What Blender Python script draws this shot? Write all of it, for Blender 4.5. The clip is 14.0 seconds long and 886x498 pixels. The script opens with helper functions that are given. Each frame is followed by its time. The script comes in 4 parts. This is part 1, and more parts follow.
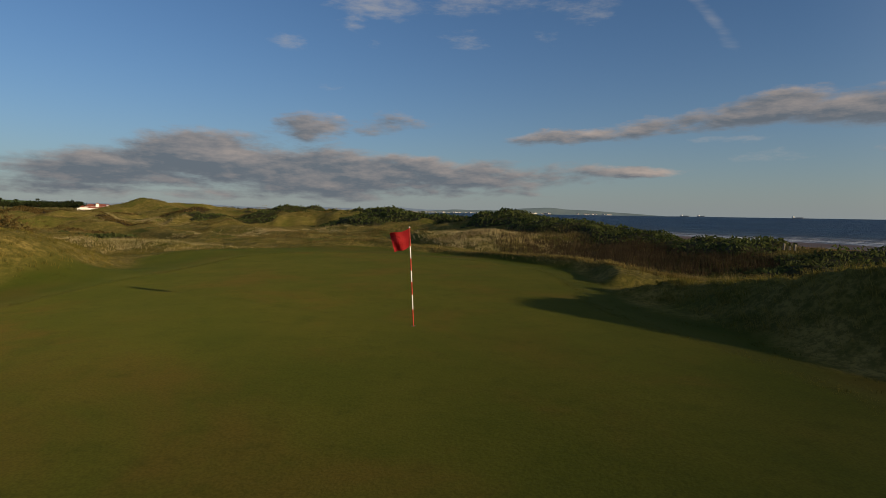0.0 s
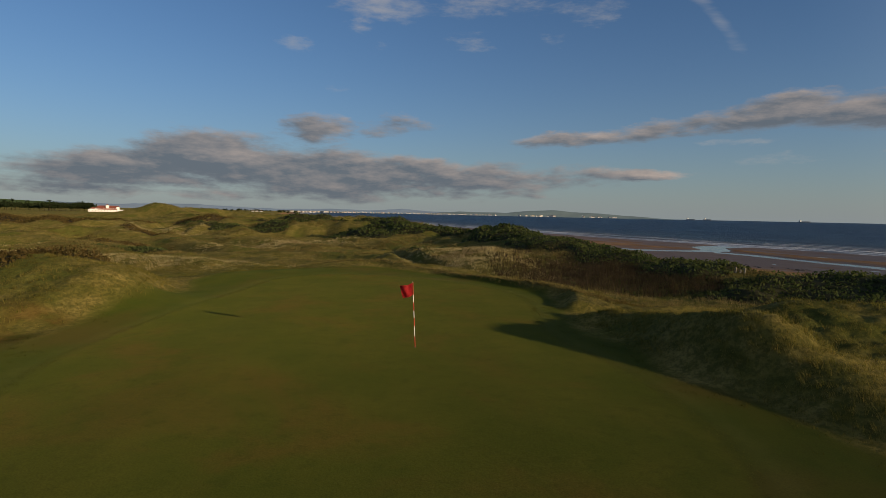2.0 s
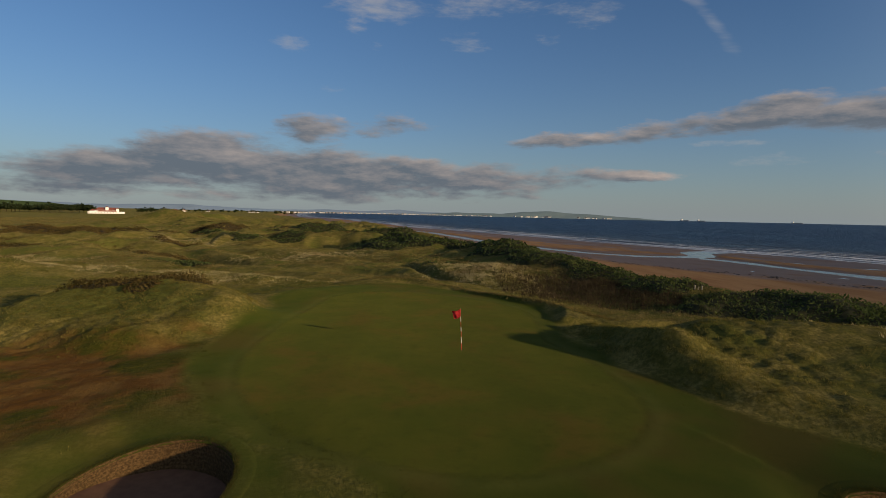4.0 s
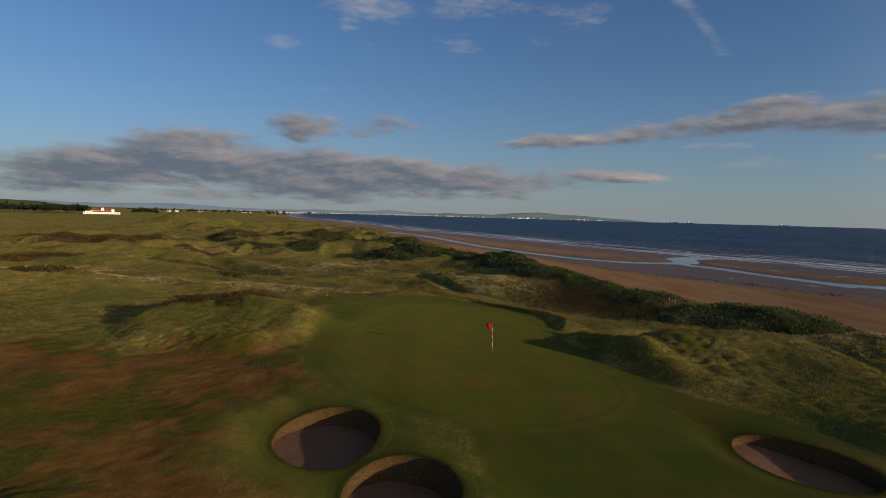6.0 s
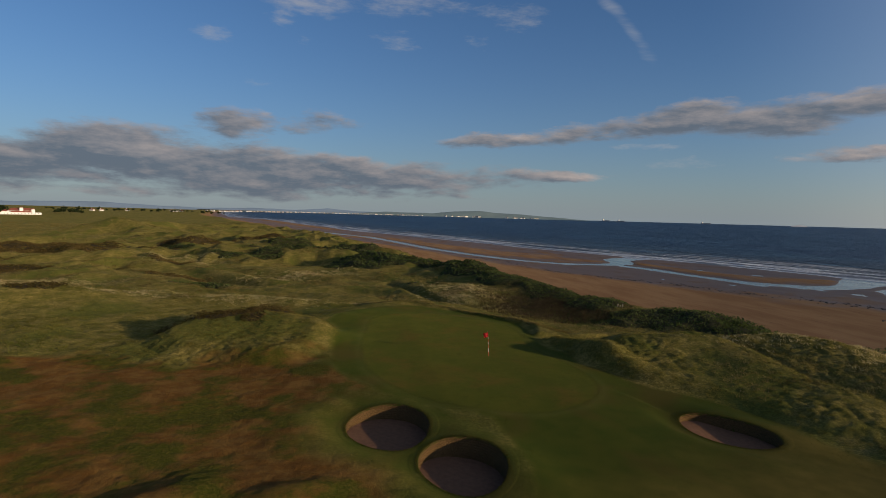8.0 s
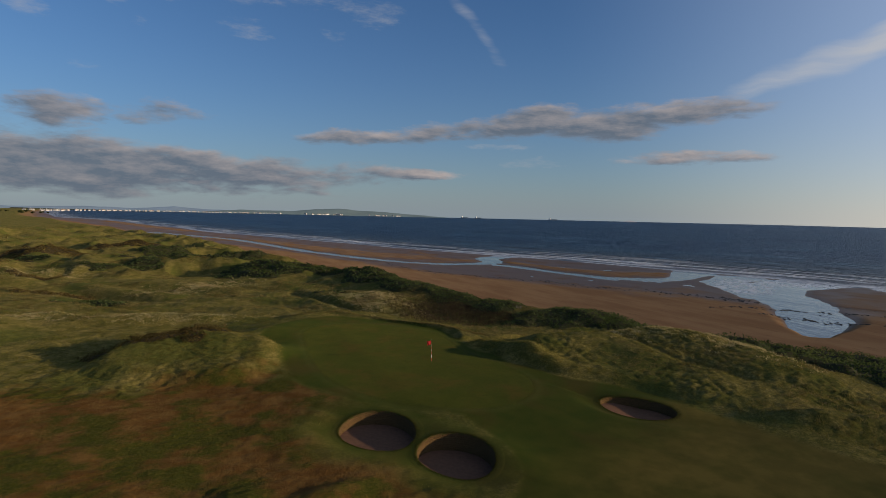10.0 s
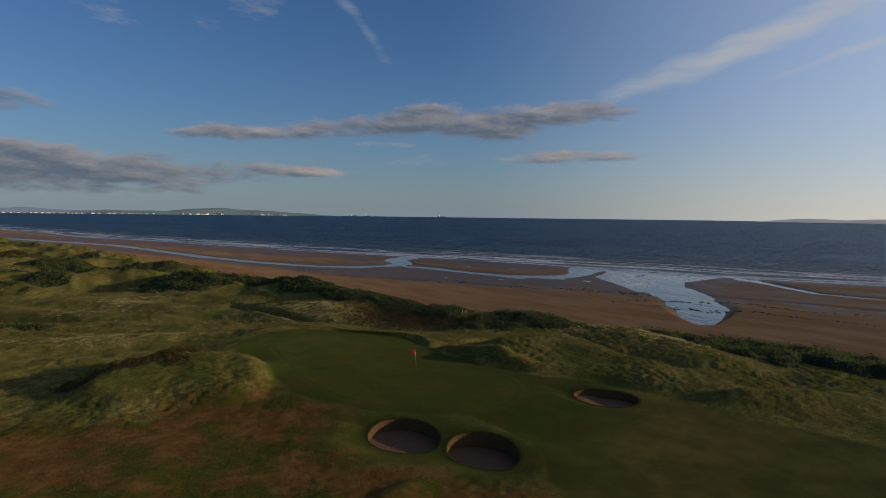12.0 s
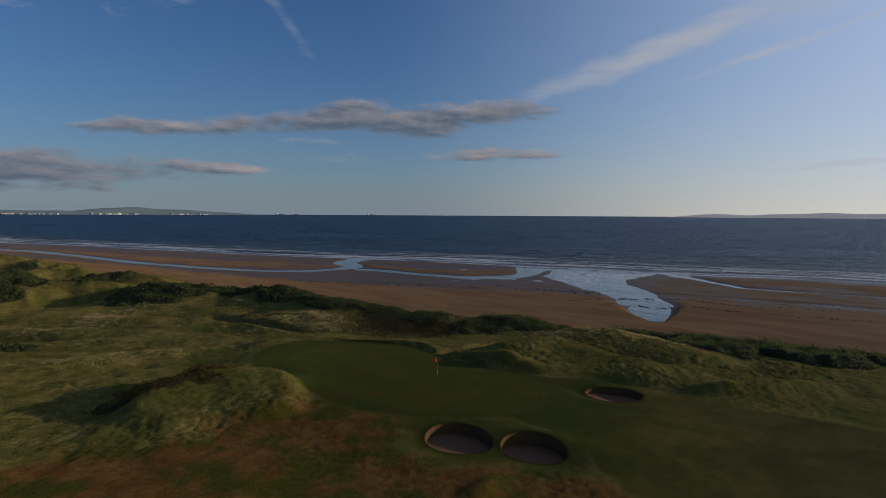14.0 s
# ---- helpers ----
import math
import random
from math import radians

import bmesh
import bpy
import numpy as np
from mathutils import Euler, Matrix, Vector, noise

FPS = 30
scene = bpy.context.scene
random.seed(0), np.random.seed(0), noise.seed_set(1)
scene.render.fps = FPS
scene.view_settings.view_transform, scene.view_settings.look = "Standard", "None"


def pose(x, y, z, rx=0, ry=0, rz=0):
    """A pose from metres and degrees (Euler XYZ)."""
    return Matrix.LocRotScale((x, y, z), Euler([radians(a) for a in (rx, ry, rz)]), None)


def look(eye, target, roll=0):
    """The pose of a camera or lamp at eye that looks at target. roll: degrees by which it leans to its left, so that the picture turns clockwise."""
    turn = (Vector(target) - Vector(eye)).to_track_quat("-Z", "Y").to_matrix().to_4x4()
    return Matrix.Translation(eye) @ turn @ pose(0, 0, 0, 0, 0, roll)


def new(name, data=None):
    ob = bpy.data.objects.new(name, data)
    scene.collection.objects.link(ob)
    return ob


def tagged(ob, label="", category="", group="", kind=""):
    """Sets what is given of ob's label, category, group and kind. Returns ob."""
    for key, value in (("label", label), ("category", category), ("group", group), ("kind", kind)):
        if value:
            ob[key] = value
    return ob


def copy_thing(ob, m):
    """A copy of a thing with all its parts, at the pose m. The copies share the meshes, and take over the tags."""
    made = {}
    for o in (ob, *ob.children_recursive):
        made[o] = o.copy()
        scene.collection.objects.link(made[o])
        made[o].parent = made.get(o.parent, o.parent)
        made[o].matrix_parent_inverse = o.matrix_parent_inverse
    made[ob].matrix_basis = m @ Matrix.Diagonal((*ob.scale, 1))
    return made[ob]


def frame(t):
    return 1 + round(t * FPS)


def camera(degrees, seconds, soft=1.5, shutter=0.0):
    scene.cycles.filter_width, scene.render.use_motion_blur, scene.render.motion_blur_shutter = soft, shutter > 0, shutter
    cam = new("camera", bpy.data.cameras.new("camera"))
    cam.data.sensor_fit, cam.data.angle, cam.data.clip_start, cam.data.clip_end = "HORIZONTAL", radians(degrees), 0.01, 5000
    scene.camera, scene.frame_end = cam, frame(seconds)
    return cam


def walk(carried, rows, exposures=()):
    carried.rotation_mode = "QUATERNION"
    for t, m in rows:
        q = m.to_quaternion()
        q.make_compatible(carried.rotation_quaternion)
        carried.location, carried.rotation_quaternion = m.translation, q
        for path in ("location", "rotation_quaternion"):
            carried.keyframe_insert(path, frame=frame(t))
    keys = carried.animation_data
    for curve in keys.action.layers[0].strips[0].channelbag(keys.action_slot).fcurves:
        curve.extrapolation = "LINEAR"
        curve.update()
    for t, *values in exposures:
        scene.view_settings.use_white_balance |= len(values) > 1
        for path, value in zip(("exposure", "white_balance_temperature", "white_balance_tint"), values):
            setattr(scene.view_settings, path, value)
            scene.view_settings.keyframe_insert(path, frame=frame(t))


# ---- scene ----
cam = camera(76.6, 14.0, soft=0.65)
PATH = [
    (0, (-1.991, -4.084, 2.621), (-1.922, -2.089, 2.488), 0.9),
    (0.5, (-1.889, -5.362, 3.002), (-1.827, -3.367, 2.871), 1.0),
    (1, (-1.636, -6.745, 3.432), (-1.578, -4.75, 3.302), 1.0),
    (1.5, (-1.604, -8.299, 4.007), (-1.551, -6.304, 3.878), 1.1),
    (2, (-1.786, -10.534, 4.632), (-1.736, -8.539, 4.505), 1.2),
    (2.5, (-2.19, -12.843, 5.297), (-2.138, -10.848, 5.171), 1.3),
    (3, (-2.769, -15.461, 5.998), (-2.713, -13.465, 5.872), 1.3),
    (5.5, (-7.202, -30.22, 9.426), (-7.115, -28.225, 9.303), 1.5),
    (6, (-8.183, -32.789, 10.188), (-8.085, -30.795, 10.065), 1.6),
    (6.5, (-9.305, -35.192, 10.951), (-9.176, -33.2, 10.826), 1.6),
    (7, (-10.786, -37.43, 11.687), (-10.61, -35.442, 11.563), 1.6),
    (7.5, (-12.638, -39.43, 12.349), (-12.4, -37.448, 12.225), 1.6),
    (10, (-24.052, -44.946, 15.279), (-23.268, -43.11, 15.158), 1.3),
    (10.5, (-26.848, -45.125, 15.953), (-25.916, -43.36, 15.832), 1.2),
    (11, (-29.724, -45.246, 16.472), (-28.696, -43.535, 16.353), 1.0),
    (11.5, (-32.527, -45.269, 17.019), (-31.443, -43.592, 16.897), 0.9),
    (12, (-35.389, -44.989, 17.576), (-34.261, -43.342, 17.453), 0.7),
    (12.5, (-38.275, -44.567, 18.125), (-37.099, -42.954, 18.0), 0.6),
    (13, (-41.117, -43.97, 18.776), (-39.889, -42.397, 18.648), 0.5),
    (13.5, (-43.909, -43.268, 19.371), (-42.629, -41.737, 19.242), 0.3),
    (14, (-46.815, -42.399, 19.983), (-45.488, -40.909, 19.853), 0.3),
]
walk(cam, [(t, look(eye, target, roll)) for t, eye, target, roll in PATH], [(0, 0.0, 6950, 10), (3, 0.0, 6880, 10), (7.5, 0.0, 6500, 10), (10, 0.04, 6300, 10), (11, -0.11, 6200, 10), (12, -0.16, 6080, 10), (14, -0.26, 5880, 10)])

# ---- sky and sun ----
SUN_AZ, SUN_EL = 126.0, 11.0          # degrees clockwise from +y, and above the horizon
world = bpy.data.worlds.new("World")
scene.world = world
world.use_nodes = True
wt = world.node_tree
wt.nodes.clear()


class Nodes:
    """Short hand for building a node tree."""

    def __init__(self, tree):
        self.tree = tree

    def add(self, kind, inputs=(), **props):
        n = self.tree.nodes.new(kind)
        for k, v in props.items():
            setattr(n, k, v)
        for k, v in dict(inputs).items():
            if isinstance(v, bpy.types.NodeSocket):
                self.tree.links.new(v, n.inputs[k])
            else:
                n.inputs[k].default_value = v
        return n

    def math(self, op, a, b=0.0, c=0.0, clamp=False):
        return self.add("ShaderNodeMath", {0: a, 1: b, 2: c}, operation=op, use_clamp=clamp).outputs[0]

    def mix(self, fac, a, b, blend="MIX"):
        n = self.add("ShaderNodeMix", data_type="RGBA", blend_type=blend)
        for i, v in ((0, fac), (6, a), (7, b)):
            if isinstance(v, bpy.types.NodeSocket):
                self.tree.links.new(v, n.inputs[i])
            else:
                n.inputs[i].default_value = v if i == 0 else (*v, 1)
        return n.outputs[2]

    def step(self, v, lo, hi, a=0.0, b=1.0):
        return self.add("ShaderNodeMapRange", {0: v, 1: lo, 2: hi, 3: a, 4: b}, interpolation_type="SMOOTHSTEP").outputs[0]

    def noise(self, vec, scale, detail=3.0, rough=0.55, distort=0.0):
        return self.add("ShaderNodeTexNoise", {"Vector": vec, "Scale": scale, "Detail": detail, "Roughness": rough, "Distortion": distort}).outputs["Fac"]

    def attr(self, name):
        return self.add("ShaderNodeAttribute", attribute_name=name)

    def scaled(self, vec, s):
        return self.add("ShaderNodeVectorMath", {0: vec, 1: s}, operation="MULTIPLY").outputs[0]


w = Nodes(wt)
sky = w.add("ShaderNodeTexSky", sky_type="NISHITA", sun_disc=False, sun_elevation=radians(SUN_EL), sun_rotation=radians(SUN_AZ), altitude=10.0, air_density=1.0, dust_density=0.35, ozone_density=4.5)
coord = w.add("ShaderNodeTexCoord").outputs["Generated"]
sep = w.add("ShaderNodeSeparateXYZ", {0: coord})
az = w.math("MULTIPLY", w.math("ARCTAN2", sep.outputs[0], sep.outputs[1]), 57.29578)
el = w.math("MULTIPLY", w.math("ARCSINE", sep.outputs[2]), 57.29578)
flat = w.add("ShaderNodeCombineXYZ", {0: az, 1: el}).outputs[0]
wide = w.scaled(flat, (0.30, 1.0, 1.0))
warp = w.add("ShaderNodeTexNoise", {"Vector": wide, "Scale": 0.5, "Detail": 6.0, "Roughness": 0.62}).outputs["Color"]
warp = w.add("ShaderNodeVectorMath", {0: warp, 1: (0.5, 0.5, 0.5)}, operation="SUBTRACT").outputs[0]
moved = w.add("ShaderNodeVectorMath", {0: flat, 1: w.scaled(warp, (6.0, 1.7, 0.0))}, operation="ADD").outputs[0]

broad = w.add("ShaderNodeTexNoise", {"Vector": w.scaled(flat, (.5, .5, 1)), "Scale": 0.3, "Detail": 2.0, "Roughness": 0.5}).outputs["Color"]
broad = w.add("ShaderNodeVectorMath", {0: broad, 1: (0.5, 0.5, 0.5)}, operation="SUBTRACT").outputs[0]
less = w.add("ShaderNodeVectorMath", {0: flat, 1: w.scaled(broad, (2.2, 2.2, 0.0))}, operation="ADD").outputs[0]


above = w.add("ShaderNodeVectorMath", {0: moved, 1: (1.2, 0.75, 0.0)}, operation="ADD").outputs[0]


def cloud_mask(rows, at=None):
    """Union of soft ellipses in bearing and height: (bearing, height, half length, half thickness, slope, density)."""
    total = None
    for a0, e0, ra, re, slope, dense in rows:
        m = w.add("ShaderNodeMapping", {"Vector": at or (moved if abs(slope) < 10 else less), "Location": (a0, e0, 0), "Rotation": (0, 0, radians(slope)), "Scale": (ra * 1.2, re * 1.3, 1)}, vector_type="TEXTURE").outputs[0]
        m = w.add("ShaderNodeSeparateXYZ", {0: m})
        r2 = w.math("ADD", w.math("MULTIPLY", m.outputs[0], m.outputs[0]), w.math("MULTIPLY", m.outputs[1], m.outputs[1]))
        k = w.math("MULTIPLY_ADD", r2, -dense, dense)
        total = k if total is None else w.math("MAXIMUM", total, k)
    return total


CLOUDS = [
    (-27, 3.4, 10, 1.7, 0, 1), (-20.5, 4.6, 7, 2.5, 0, 1.15), (-9, 3.7, 14, 2.2, 0, 1.15), (4, 3.7, 13, 1.5, 0, .9), (-30, 1.6, 12, .6, 0, .6), (-5, 1.9, 16, .5, 0, .55),
    (-11, 8.2, 3.2, 1.2, 0, .7), (-4, 8.6, 3.6, .9, 0, .55), (14, 7.6, 5.5, .6, 3, .8), (23, 8.3, 5, 1.0, 8, .9), (31, 9.2, 6, 1.2, 8, 1),
    (39, 9.0, 6, 1.5, 4, 1), (47, 9.9, 6.5, 1.0, 4, 1), (20, 3.9, 6, .4, 0, .7), (46, 5.8, 6, .5, 0, .75)]
WISPS = [
    (-5, 19.8, 5, 1.2, 0, .8), (5, 20.2, 5.5, 1.3, 0, .8), (15, 19.3, 3.5, 1.4, 0, .8), (-7.3, 17.6, 1.4, .6, 0, .7), (-13.7, 15.6, 1.8, .7, 0, .7),
    (-4.7, 16, 1.1, .5, 0, .5), (3.7, 16.6, 2.2, .6, 0, .55), (12, 17, 1.3, .8, 0, .6), (-9.4, 11.8, 1.6, .6, 0, .4), (29, 6.9, 3, .3, 0, .6), (31, 5.3, 3.5, .35, 0, .5)]
CIRRUS = [(26, 18, 3.8, .55, -50, .30), (63, 15.3, 13, 1.25, 17, .9), (75, 19, 9, 2.2, 17, .6), (72, 14, 9, .35, 16.5, .6), (76, 4.2, 6, .35, 4, .5)]
n1 = w.noise(wide, 0.36, 8.0, 0.6)
n1s = w.noise(w.add("ShaderNodeVectorMath", {0: wide, 1: (0.22, 0.5, 0.0)}, operation="ADD").outputs[0], 0.36, 8.0, 0.6)
ragged = w.noise(wide, 1.5, 6.0, 0.6)
shape = cloud_mask(CLOUDS)
low = w.math("ADD", w.math("ADD", shape, w.math("MULTIPLY_ADD", n1, 2.3, -1.15)), w.math("MULTIPLY_ADD", ragged, 1.0, -0.5))
high = w.math("ADD", cloud_mask(WISPS), w.math("ADD", w.math("MULTIPLY_ADD", n1, 3.4, -1.95), w.math("MULTIPLY_ADD", ragged, 2.2, -1.1)))
streak = w.noise(w.add("ShaderNodeMapping", {"Vector": less, "Rotation": (0, 0, radians(-17)), "Scale": (0.10, 0.7, 1)}).outputs[0], 1.0, 5.0, 0.6)
cir = w.math("ADD", cloud_mask(CIRRUS), w.math("MULTIPLY_ADD", streak, 1.2, -0.75))
low_m = w.step(low, -0.05, 0.8, 0.0, 0.95)
high_m = w.step(high, -0.2, 1.4, 0.0, 0.55)
cir_m = w.step(cir, -0.15, 1.0, 0.0, 0.7)
crown = w.math("SUBTRACT", shape, w.math("MAXIMUM", cloud_mask(CLOUDS, above), -1.0))
lit = w.math("ADD", w.math("MULTIPLY_ADD", w.math("SUBTRACT", n1, n1s), 2.6, 0.10), w.math("MULTIPLY", crown, 0.45), clamp=True)
thin = w.step(low, 0.05, 0.95, 1.0, 0.0)
lit = w.math("ADD", lit, w.math("MULTIPLY", thin, 0.2), clamp=True)
# haze towards the horizon and round the sun
sun_dir = (math.sin(radians(SUN_AZ)) * math.cos(radians(SUN_EL)), math.cos(radians(SUN_AZ)) * math.cos(radians(SUN_EL)), math.sin(radians(SUN_EL)))
near_sun = w.math("MAXIMUM", w.add("ShaderNodeVectorMath", {0: coord, 1: sun_dir}, operation="DOT_PRODUCT").outputs["Value"], 0.0)
haze_col = w.mix(w.step(near_sun, 0.0, 0.85), (2.45, 2.9, 3.25), (8.9, 7.8, 6.1))
haze = w.math("MULTIPLY", w.math("POWER", 2.718, w.math("MULTIPLY", w.math("MAXIMUM", el, 0.0), -0.17)), 0.8)
clear = w.mix(1.0, sky.outputs[0], (.96, .98, 1.06), "MULTIPLY")
clear = w.mix(w.math("MULTIPLY", w.math("POWER", near_sun, 1.7), 0.95), clear, (6.7, 7.5, 8.9))
clear = w.mix(haze, clear, haze_col)
cloud_col = w.mix(lit, (1.15, 1.42, 1.8), (4.2, 3.6, 3.35))
skyc = w.mix(low_m, clear, cloud_col)
skyc = w.mix(high_m, skyc, (4.0, 3.9, 3.9))
skyc = w.mix(cir_m, skyc, (5.2, 5.0, 4.8))
bg = w.add("ShaderNodeBackground", {0: skyc, 1: 0.10})
out = w.add("ShaderNodeOutputWorld", {0: bg.outputs[0]})

sun = new("sun", bpy.data.lights.new("sun", "SUN"))
sun.data.energy, sun.data.angle, sun.data.color = 5.0, radians(0.6), (1.0, 0.77, 0.49)
az_r, el_r = radians(SUN_AZ), radians(SUN_EL)
to_sun = Vector((math.sin(az_r) * math.cos(el_r), math.cos(az_r) * math.cos(el_r), math.sin(el_r)))
sun.matrix_world = look(to_sun * 100, (0, 0, 0))

# ---- lie of the land ----
SEA = -7.0


def ss(a, b, v):
    k = np.clip((v - a) / (b - a), 0, 1)
    return k * k * (3 - 2 * k)


def lattice(ix, iy, seed):
    n = (ix.astype(np.int64) * 374761393 + iy.astype(np.int64) * 668265263 + seed * 974634777) & 0x7FFFFFFF
    n = ((n ^ (n >> 13)) * 1274126177) & 0x7FFFFFFF
    return ((n ^ (n >> 16)) & 0xFFFF) / 65535.0 * 2 - 1


def vnoise(x, y, seed=0):
    """Smooth value noise, -1 to 1, one lump a unit."""
    ix, iy = np.floor(x), np.floor(y)
    fx, fy = x - ix, y - iy
    fx, fy = fx * fx * (3 - 2 * fx), fy * fy * (3 - 2 * fy)
    a, b, c, d = lattice(ix, iy, seed), lattice(ix + 1, iy, seed), lattice(ix, iy + 1, seed), lattice(ix + 1, iy + 1, seed)
    return (a + (b - a) * fx) * (1 - fy) + (c + (d - c) * fx) * fy


def fbm(x, y, size, octaves=4, seed=0, gain=0.5):
    total, amp, s = 0.0, 1.0, 1.0 / size
    for k in range(octaves):
        total = total + amp * vnoise(x * s + 17.3 * k, y * s - 9.1 * k, seed + k)
        amp, s = amp * gain, s * 2.03
    return total


def smooth_ring(pts, n=8):
    """A closed Catmull-Rom curve through the corners."""
    p = np.array(pts, float)
    out, m = [], len(p)
    for i in range(m):
        a, b, c, d = p[i - 1], p[i], p[(i + 1) % m], p[(i + 2) % m]
        for k in range(n):
            t = k / n
            out.append(0.5 * (2 * b + (c - a) * t + (2 * a - 5 * b + 4 * c - d) * t * t + (3 * b - a - 3 * c + d) * t ** 3))
    return np.array(out)


def inside(x, y, ring):
    """Signed distance to a closed ring: positive inside, metres; -25 at most far from it."""
    lo, hi = ring.min(0) - 25, ring.max(0) + 25
    close = (x > lo[0]) & (x < hi[0]) & (y > lo[1]) & (y < hi[1])
    out_ = np.full(x.shape, -25.0)
    out_[close] = np.maximum(ring_distance(x[close], y[close], ring), -25.0)
    return out_


def ring_distance(x, y, ring):
    best, odd = np.full(x.shape, 1e9), np.zeros(x.shape, bool)
    for a, b in zip(ring, np.roll(ring, -1, 0)):
        ex, ey = b - a
        t = np.clip(((x - a[0]) * ex + (y - a[1]) * ey) / (ex * ex + ey * ey), 0, 1)
        best = np.minimum(best, (x - a[0] - t * ex) ** 2 + (y - a[1] - t * ey) ** 2)
        if ey:
            odd ^= ((a[1] > y) != (b[1] > y)) & (x < ex * (y - a[1]) / ey + a[0])
    return np.where(odd, 1, -1) * np.sqrt(best)


def ridge(x, y, pts):
    """Bumps strung along a line of (x, y, height, half width)."""
    best = np.zeros(x.shape)
    for a, b in zip(pts, pts[1:]):
        ex, ey = b[0] - a[0], b[1] - a[1]
        t = np.clip(((x - a[0]) * ex + (y - a[1]) * ey) / (ex * ex + ey * ey), 0, 1)
        h, wd = a[2] + (b[2] - a[2]) * t, a[3] + (b[3] - a[3]) * t
        d2 = (x - a[0] - t * ex) ** 2 + (y - a[1] - t * ey) ** 2
        best = np.maximum(best, h * np.exp(-d2 / wd ** 2))
    return best


def strip(x, y, pts):
    """A band along a line of (x, y, half width): 1 on the line, 0 on its edges, less outside."""
    best = np.full(x.shape, -9.0)
    for a, b in zip(pts, pts[1:]):
        ex, ey = b[0] - a[0], b[1] - a[1]
        t = np.clip(((x - a[0]) * ex + (y - a[1]) * ey) / (ex * ex + ey * ey), 0, 1)
        best = np.maximum(best, 1 - np.hypot(x - a[0] - t * ex, y - a[1] - t * ey) / (a[2] + (b[2] - a[2]) * t))
    return best


def clumps(x, y, size, seed):
    """Rounded tussocks packed side by side, 0 in the gaps to 1 on top."""
    x, y = x / size, y / size
    ix, iy = np.floor(x), np.floor(y)
    best = np.zeros(x.shape)
    for dx in (-1, 0, 1):
        for dy in (-1, 0, 1):
            jx, jy = ix + dx, iy + dy
            px, py = jx + .5 + .42 * lattice(jx, jy, seed), jy + .5 + .42 * lattice(jx, jy, seed + 1)
            r = .62 + .22 * lattice(jx, jy, seed + 2)
            best = np.maximum(best, (1 - ((x - px) ** 2 + (y - py) ** 2) / r ** 2) * (.72 + .28 * lattice(jx, jy, seed + 3)))
    return best


def knoll(x, y, cx, cy, rx, ry, turn, h):
    c, s = math.cos(radians(turn)), math.sin(radians(turn))
    u, v = ((x - cx) * c + (y - cy) * s) / rx, (-(x - cx) * s + (y - cy) * c) / ry
    return h * np.exp(-(u * u + v * v))


def line(pairs):
    a = np.array(pairs, float)
    return lambda y: np.interp(y, a[:, 0], a[:, 1])


# y, x of the dune foot, the dune crest, the inner edge of the wet sand, and the sea's edge
foot_x = line([(-4800, 900), (-300, 150), (-60, 94), (-20, 83), (8, 72), (25, 64), (40, 54), (62, 44), (100, 31), (145, 16), (205, 6), (260, -7), (320, -25), (450, -68), (790, -168), (1340, -370), (2500, -640), (4800, -1050)])
crest_x = line([(-4800, 850), (-300, 110), (-60, 52), (-26, 43), (-3, 38), (6, 34), (18, 30), (30, 22), (48, 15), (68, 11), (93, 4), (116, 0), (141, -9), (190, -15), (240, -28), (320, -48), (450, -92), (790, -200), (4800, -1100)])
inner_x = line([(-4800, 980), (-300, 230), (-40, 160), (10, 146), (31, 139), (45, 132), (60, 127), (67, 122), (72, 117), (81, 113), (87, 109), (104, 99), (118, 87), (135, 73), (158, 61), (185, 51), (232, 37), (282, 19), (335, -3), (388, -32), (475, -68), (700, -120), (1340, -335), (2500, -612), (4800, -1015)])
water_x = line([(-4800, 1100), (-300, 330), (-40, 245), (31, 219), (57, 205), (83, 191), (121, 182), (144, 170), (173, 160), (204, 147), (234, 131), (268, 113), (306, 94), (367, 71), (418, 46), (495, 14), (566, -20), (712, -55), (778, -82), (1130, -190), (1340, -305), (2500, -580), (4800, -980)])

